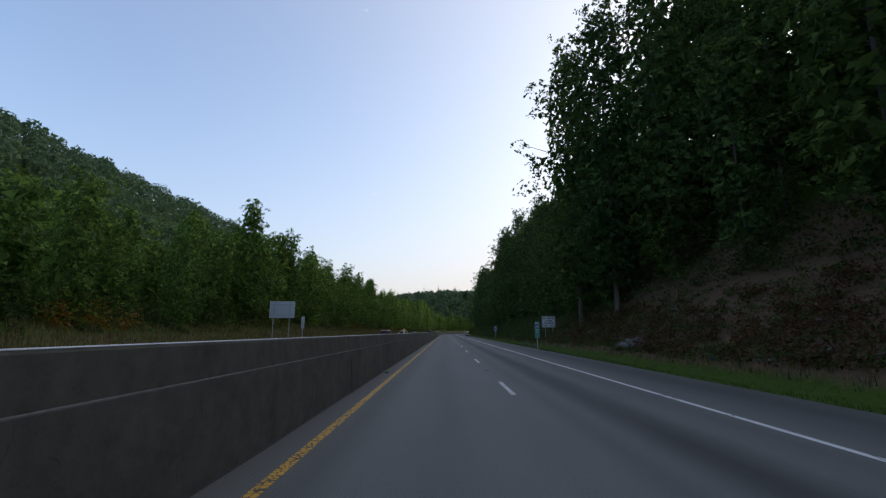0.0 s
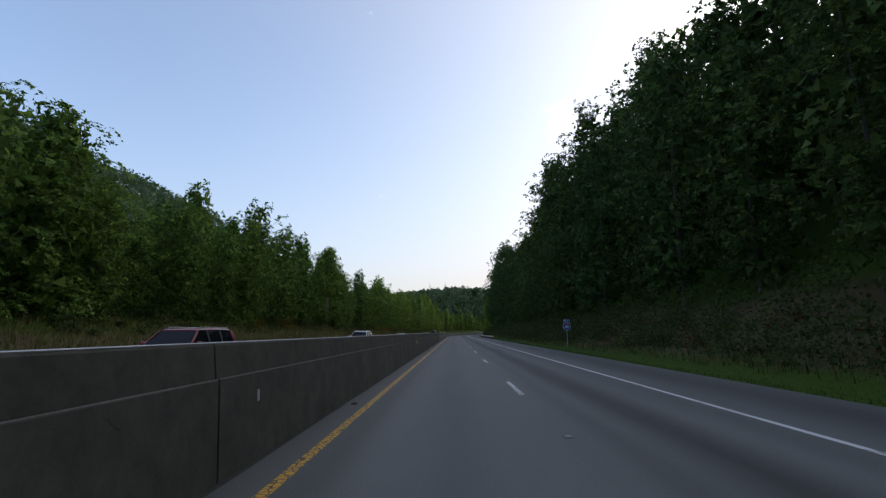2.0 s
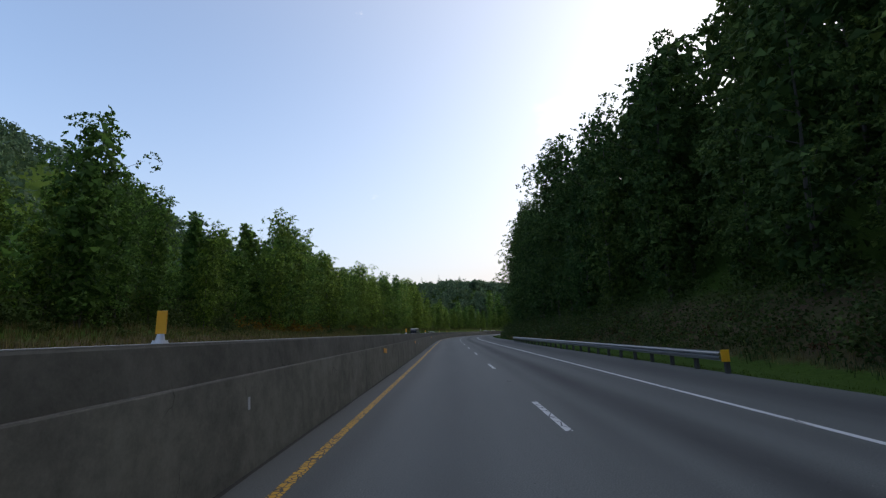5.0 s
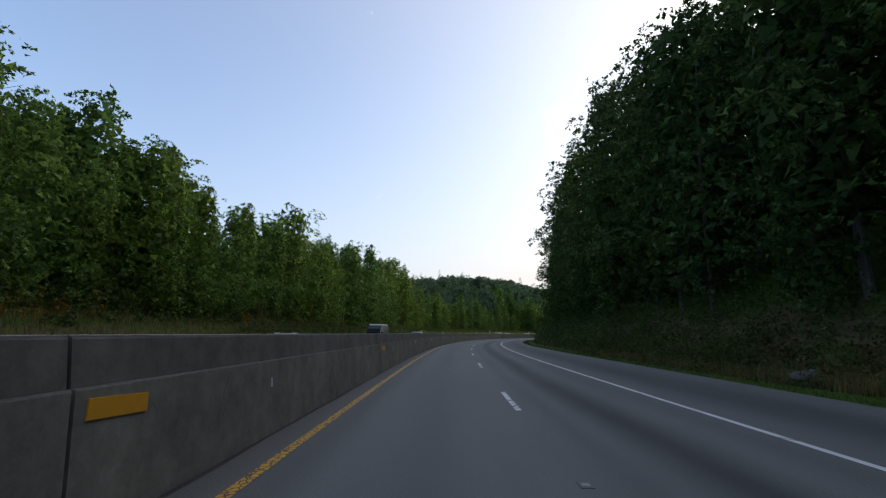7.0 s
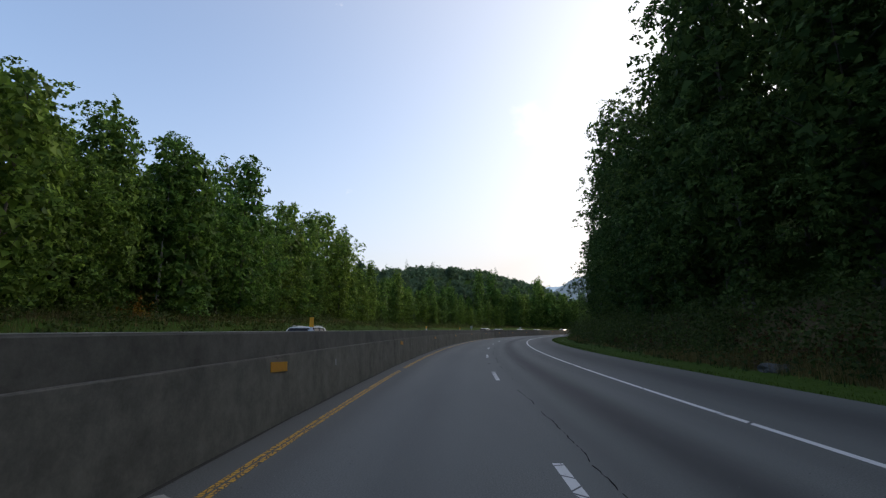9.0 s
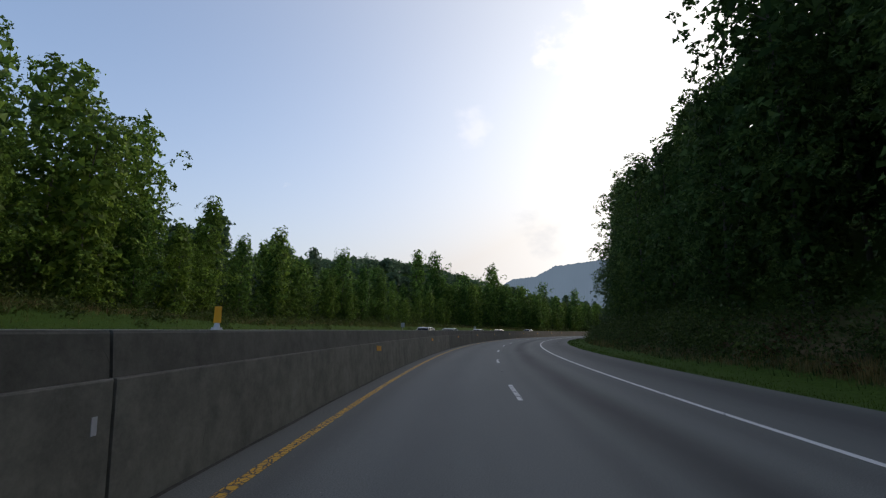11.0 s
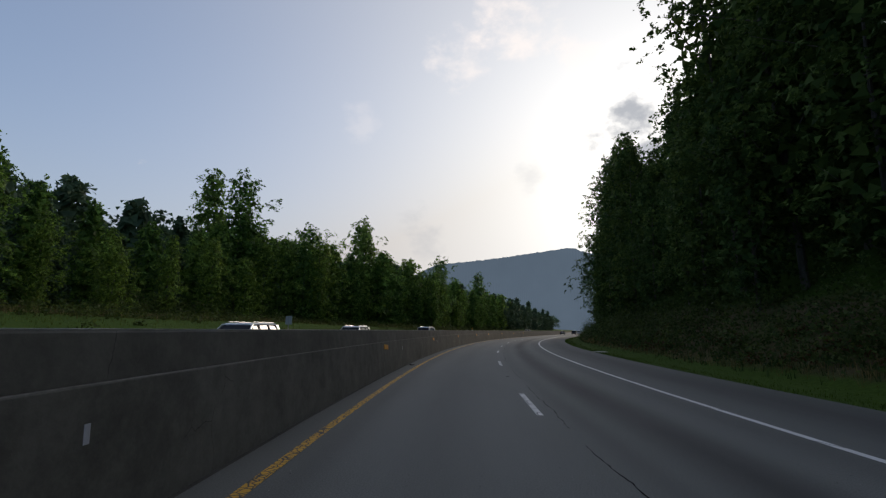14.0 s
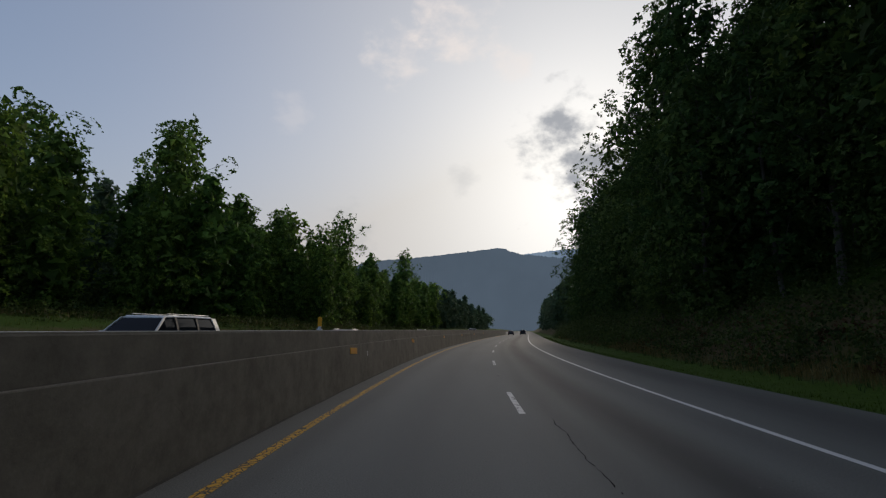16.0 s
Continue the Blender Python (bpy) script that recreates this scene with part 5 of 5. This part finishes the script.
# ------------------------------------------------------------------ vehicles
M_GLASS, _nt, _b = material("dark vehicle glass", 0.05)
_b.inputs["Base Color"].default_value = (0.010, 0.013, 0.018, 1)
_b.inputs["Specular IOR Level"].default_value = 0.10
M_RUBBER = plain("tyre rubber", (0.018, 0.018, 0.018), 0.85)
M_TRIM = plain("black plastic trim", (0.02, 0.02, 0.021), 0.6)
M_CHROME = plain("alloy wheel", (0.45, 0.45, 0.46), 0.3, 0.9)
M_LAMP = plain("clear lamp lens", (0.55, 0.55, 0.56), 0.15)
M_TAIL = plain("red lamp lens", (0.30, 0.01, 0.01), 0.2)


def car_paint(name, colour):
    m, nt, b = material(name, 0.32)
    n = noise_of(nt, 3.0, 3, 0.5)
    nt.links.new(mixed(nt, n, tuple(c * 0.92 for c in colour), colour), b.inputs["Base Color"])
    b.inputs["Coat Weight"].default_value = 0.6
    return m


PAINT = {k: car_paint(k + " car paint", c) for k, c in (("white", (0.78, 0.78, 0.77)), ("silver", (0.42, 0.43, 0.45)), ("red", (0.28, 0.045, 0.045)), ("black", (0.012, 0.013, 0.016)), ("dark", (0.035, 0.04, 0.05)))}


def loft(bm, stations, closed=True):
    """Skin rings of equal length: stations is a list of point lists."""
    rings = [[bm.verts.new(p) for p in ring] for ring in stations]
    n = len(rings[0])
    for a, b in zip(rings, rings[1:]):
        for i in range(n):
            bm.faces.new((a[i], a[(i + 1) % n], b[(i + 1) % n], b[i]))
    bm.faces.new(rings[0][::-1])
    bm.faces.new(rings[-1])
    bmesh.ops.recalc_face_normals(bm, faces=bm.faces)
    return bm


def ring(y, w0, z0, w1, z1, r=0.10):
    """A rounded cross-section at y, w0 wide at z0 and w1 wide at z1."""
    pts = []
    for sx in (1, -1):
        side = [(w0 / 2 - r, z0), (w0 / 2, z0 + r), ((w0 + w1) / 4 + 0.012, (z0 + z1) / 2), (w1 / 2, z1 - r), (w1 / 2 - r * 0.6, z1 - r * 0.2), (w1 / 2 - r * 1.4, z1)]
        pts += [(sx * x, y, z) for x, z in (side if sx == 1 else side[::-1])]
    return pts


def vehicle(name, label, category, paint, form, m, group):
    """A vehicle facing +y with its wheels on z = 0. form: length, width, height, belt height, cabin stations."""
    L, W, H, belt, hood, wind, roof0, roof1, tail = form
    root = thing(name, label, category, m, group)
    col = PAINT[paint]
    nose, end = L / 2, -L / 2
    bm = bmesh.new()
    loft(bm, [ring(end, W * 0.86, 0.42, W * 0.84, belt * 0.92, 0.08), ring(end + 0.12, W * 0.97, 0.30, W * 0.93, belt, 0.12), ring(end + 0.9, W, 0.26, W * 0.96, belt + 0.01, 0.12),
              ring(0, W, 0.25, W * 0.96, belt, 0.12), ring(wind, W, 0.25, W * 0.95, belt - 0.02, 0.12), ring((wind + nose) / 2, W * 0.99, 0.26, W * 0.88, (belt + hood) / 2, 0.14),
              ring(nose - 0.22, W * 0.93, 0.28, W * 0.80, hood, 0.14), ring(nose, W * 0.80, 0.36, W * 0.70, hood * 0.82, 0.10)])
    body = part("body", bm, col, root)
    gw, tw = W * 0.93, W * 0.74
    bm = bmesh.new()
    loft(bm, [ring(tail, gw * 0.97, belt - 0.06, gw * 0.95, belt + 0.02, 0.02), ring(roof1, gw, belt - 0.06, tw, H - 0.07, 0.07), ring((roof0 + roof1) / 2, gw, belt - 0.06, tw, H - 0.05, 0.07),
              ring(roof0, gw, belt - 0.06, tw, H - 0.08, 0.07), ring(wind, gw * 0.97, belt - 0.06, gw * 0.95, belt + 0.0, 0.02)])
    if name == "van":
        part("cabin", bm, col, root)
        for sx in (0, 1, -1):
            bm = bmesh.new()
            if sx == 0:
                a, b = Vector((0, wind + 0.015, belt + 0.05)), Vector((0, roof0 + 0.03, H - 0.16))
                loft(bm, [[(-gw * 0.44, p.y, p.z), (gw * 0.44 - i * 0.1, p.y, p.z), (gw * 0.44 - i * 0.1, p.y - 0.03, p.z - 0.01), (-gw * 0.44 + i * 0.1, p.y - 0.03, p.z - 0.01)] for i, p in enumerate((a, b))])
                part("windscreen", bm, M_GLASS, root, "dark windscreen")
            else:
                w0, w1 = sx * (gw / 2 - 0.01), sx * (tw / 2 + 0.035)
                loft(bm, [[(w, y0, z), (w + sx * 0.02, y0, z), (w + sx * 0.02, y1, z), (w, y1, z)] for w, y0, y1, z in ((w0, wind - 0.35, wind - 1.5, belt + 0.06), (w1, roof0 - 0.15, wind - 1.5, H - 0.55))])
                part("side_window", bm, M_GLASS, root, "dark side window")
    else:
        part("glass", bm, M_GLASS, root, "dark tinted windows")
    bm = bmesh.new()
    loft(bm, [ring(roof1 - 0.06, tw * 0.96, H - 0.12, tw * 0.9, H - 0.045, 0.02), ring(roof1 + 0.2, tw + 0.05, H - 0.10, tw * 0.94, H - 0.01, 0.03), ring((roof0 + roof1) / 2, tw + 0.05, H - 0.09, tw * 0.94, H, 0.03),
              ring(roof0 - 0.05, tw + 0.04, H - 0.11, tw * 0.92, H - 0.035, 0.03), ring(roof0 + 0.05, tw * 0.96, H - 0.13, tw * 0.88, H - 0.075, 0.02)])
    part("roof", bm, PAINT["white"] if name == "van" else col, root)
    pillars = [(wind - 0.02, roof0, 0.05, col), (roof0 - 0.62, roof0 - 0.55, 0.05, M_TRIM), ((roof0 + roof1) / 2 - 0.35, (roof0 + roof1) / 2 - 0.30, 0.05, M_TRIM), (tail + 0.06, roof1 + 0.02, 0.13, col)]
    for y0, y1, w, skin in (pillars if name != "van" else []):
        for sx in (1, -1):
            bm = bmesh.new()
            a, b = Vector((sx * (gw / 2 + 0.004), y0, belt - 0.03)), Vector((sx * (tw / 2 + 0.012), y1, H - 0.08))
            loft(bm, [[(p.x - 0.02, p.y - w, p.z), (p.x + 0.02, p.y - w, p.z), (p.x + 0.02, p.y + w, p.z), (p.x - 0.02, p.y + w, p.z)] for p in (a, (a + b) / 2 + Vector((sx * 0.012, 0, 0)), b)])
            part("pillar", bm, skin, root)
    for sx in (1, -1):
        bm = bmesh.new()
        box(bm, sx * W * 0.5 - 0.02, wind - 0.42, belt + 0.0, sx * W * 0.5 + sx * 0.2, wind - 0.28, belt + 0.17, None, 0.045)
        part("mirror", bm, col, root)
        bm = bmesh.new()
        tube(bm, (sx * tw * 0.43, roof1 + 0.15, H + 0.03), (sx * tw * 0.43, roof0 - 0.25, H + 0.03), 0.012)
        for y in (roof1 + 0.2, (roof0 + roof1) / 2, roof0 - 0.3):
            tube(bm, (sx * tw * 0.43, y, H - 0.03), (sx * tw * 0.43, y, H + 0.03), 0.014)
        part("roof_rail", bm, M_CHROME, root, "bright roof rail")
        bm = bmesh.new()
        box(bm, sx * W * 0.36 - 0.16, nose - 0.16, hood * 0.74, sx * W * 0.36 + 0.16, nose - 0.02, hood * 0.90, None, 0.04)
        part("headlight", bm, M_LAMP, root)
        bm = bmesh.new()
        box(bm, sx * W * 0.40 - 0.09, end - 0.012, belt * 0.68, sx * W * 0.40 + 0.09, end + 0.12, belt * 0.95, None, 0.03)
        part("tail_light", bm, M_TAIL, root)
        for y in (nose - 0.95, end + 1.0):
            bm = bmesh.new()
            tube(bm, (sx * (W / 2 - 0.22), y, 0.36), (sx * (W / 2 - 0.01), y, 0.36), 0.36, 0.36, 24)
            wheel = part("wheel", bm, M_RUBBER, root, "black tyre on an alloy rim")
            bm = bmesh.new()
            tube(bm, (sx * (W / 2 - 0.012), y, 0.36), (sx * (W / 2 + 0.004), y, 0.36), 0.24, 0.20, 20)
            part("rim", bm, M_CHROME, wheel)
    bm = bmesh.new()
    box(bm, -W * 0.26, nose - 0.05, hood * 0.52, W * 0.26, nose + 0.012, hood * 0.80, None, 0.03)
    part("grille", bm, M_TRIM, root)
    bm = bmesh.new()
    box(bm, -W * 0.42, end - 0.04, 0.36, W * 0.42, end + 0.10, 0.58, None, 0.05)
    part("bumper", bm, M_TRIM, root)
    return root


# length, width, height, belt, hood, windscreen foot, roof front, roof back, tail foot
SUV = (4.9, 1.93, 1.78, 1.10, 1.02, 1.25, 0.45, -2.05, -2.38)
BIG = (5.5, 2.03, 1.93, 1.20, 1.12, 1.30, 0.55, -2.35, -2.68)
SEDAN = (4.8, 1.84, 1.46, 0.96, 0.86, 1.25, 0.30, -1.05, -1.85)
VAN = (6.2, 2.05, 2.62, 1.30, 1.22, 2.35, 1.45, -2.95, -3.06)
TRAFFIC = [  # along, off, form, paint, towards the camera
    (78.0, -8.6, SUV, "red", True), (111.5, -8.6, SUV, "white", True), (150.0, -8.6, SEDAN, "silver", True),
    (237.5, -8.6, SEDAN, "white", True), (294.3, -8.6, SUV, "white", True), (267.0, -8.7, VAN, "black", True), 
    (353.0, -5.0, SEDAN, "white", True), (380.2, -8.6, BIG, "white", True), (379.6, -4.9, SUV, "white", True), (413.5, -8.6, SUV, "white", True), (430.0, -8.6, SUV, "white", True),
    (456.7, -8.6, BIG, "white", True), (467.2, -5.0, SEDAN, "white", True), (509.0, -8.6, SEDAN, "silver", True), (545.0, -5.0, SUV, "white", True),
    (596.0, 1.9, SEDAN, "dark", False), (612.0, 5.6, SUV, "dark", False), (655.0, 5.6, SUV, "white", False)]


def traffic():
    made = {}
    for s, off, form, paint, facing in TRAFFIC:
        kind = {SUV: "suv", BIG: "large_suv", SEDAN: "car", VAN: "van"}[form]
        word = {"suv": "estate car with roof rails", "large_suv": "tall long-bodied off-roader with roof rails", "car": "saloon car", "van": "high-roofed delivery van"}[kind]
        m = at(s, off, 0.052 if off < 0 else 0.002, 180 if facing else 0)
        if (kind, paint) in made:
            copy_thing(made[kind, paint], m)
        else:
            made[kind, paint] = vehicle(kind, f"{paint if paint != 'dark' else 'dark grey'} {word} on the highway", "van" if kind == "van" else "car", paint, form, m, "vehicles on the highway")


traffic()
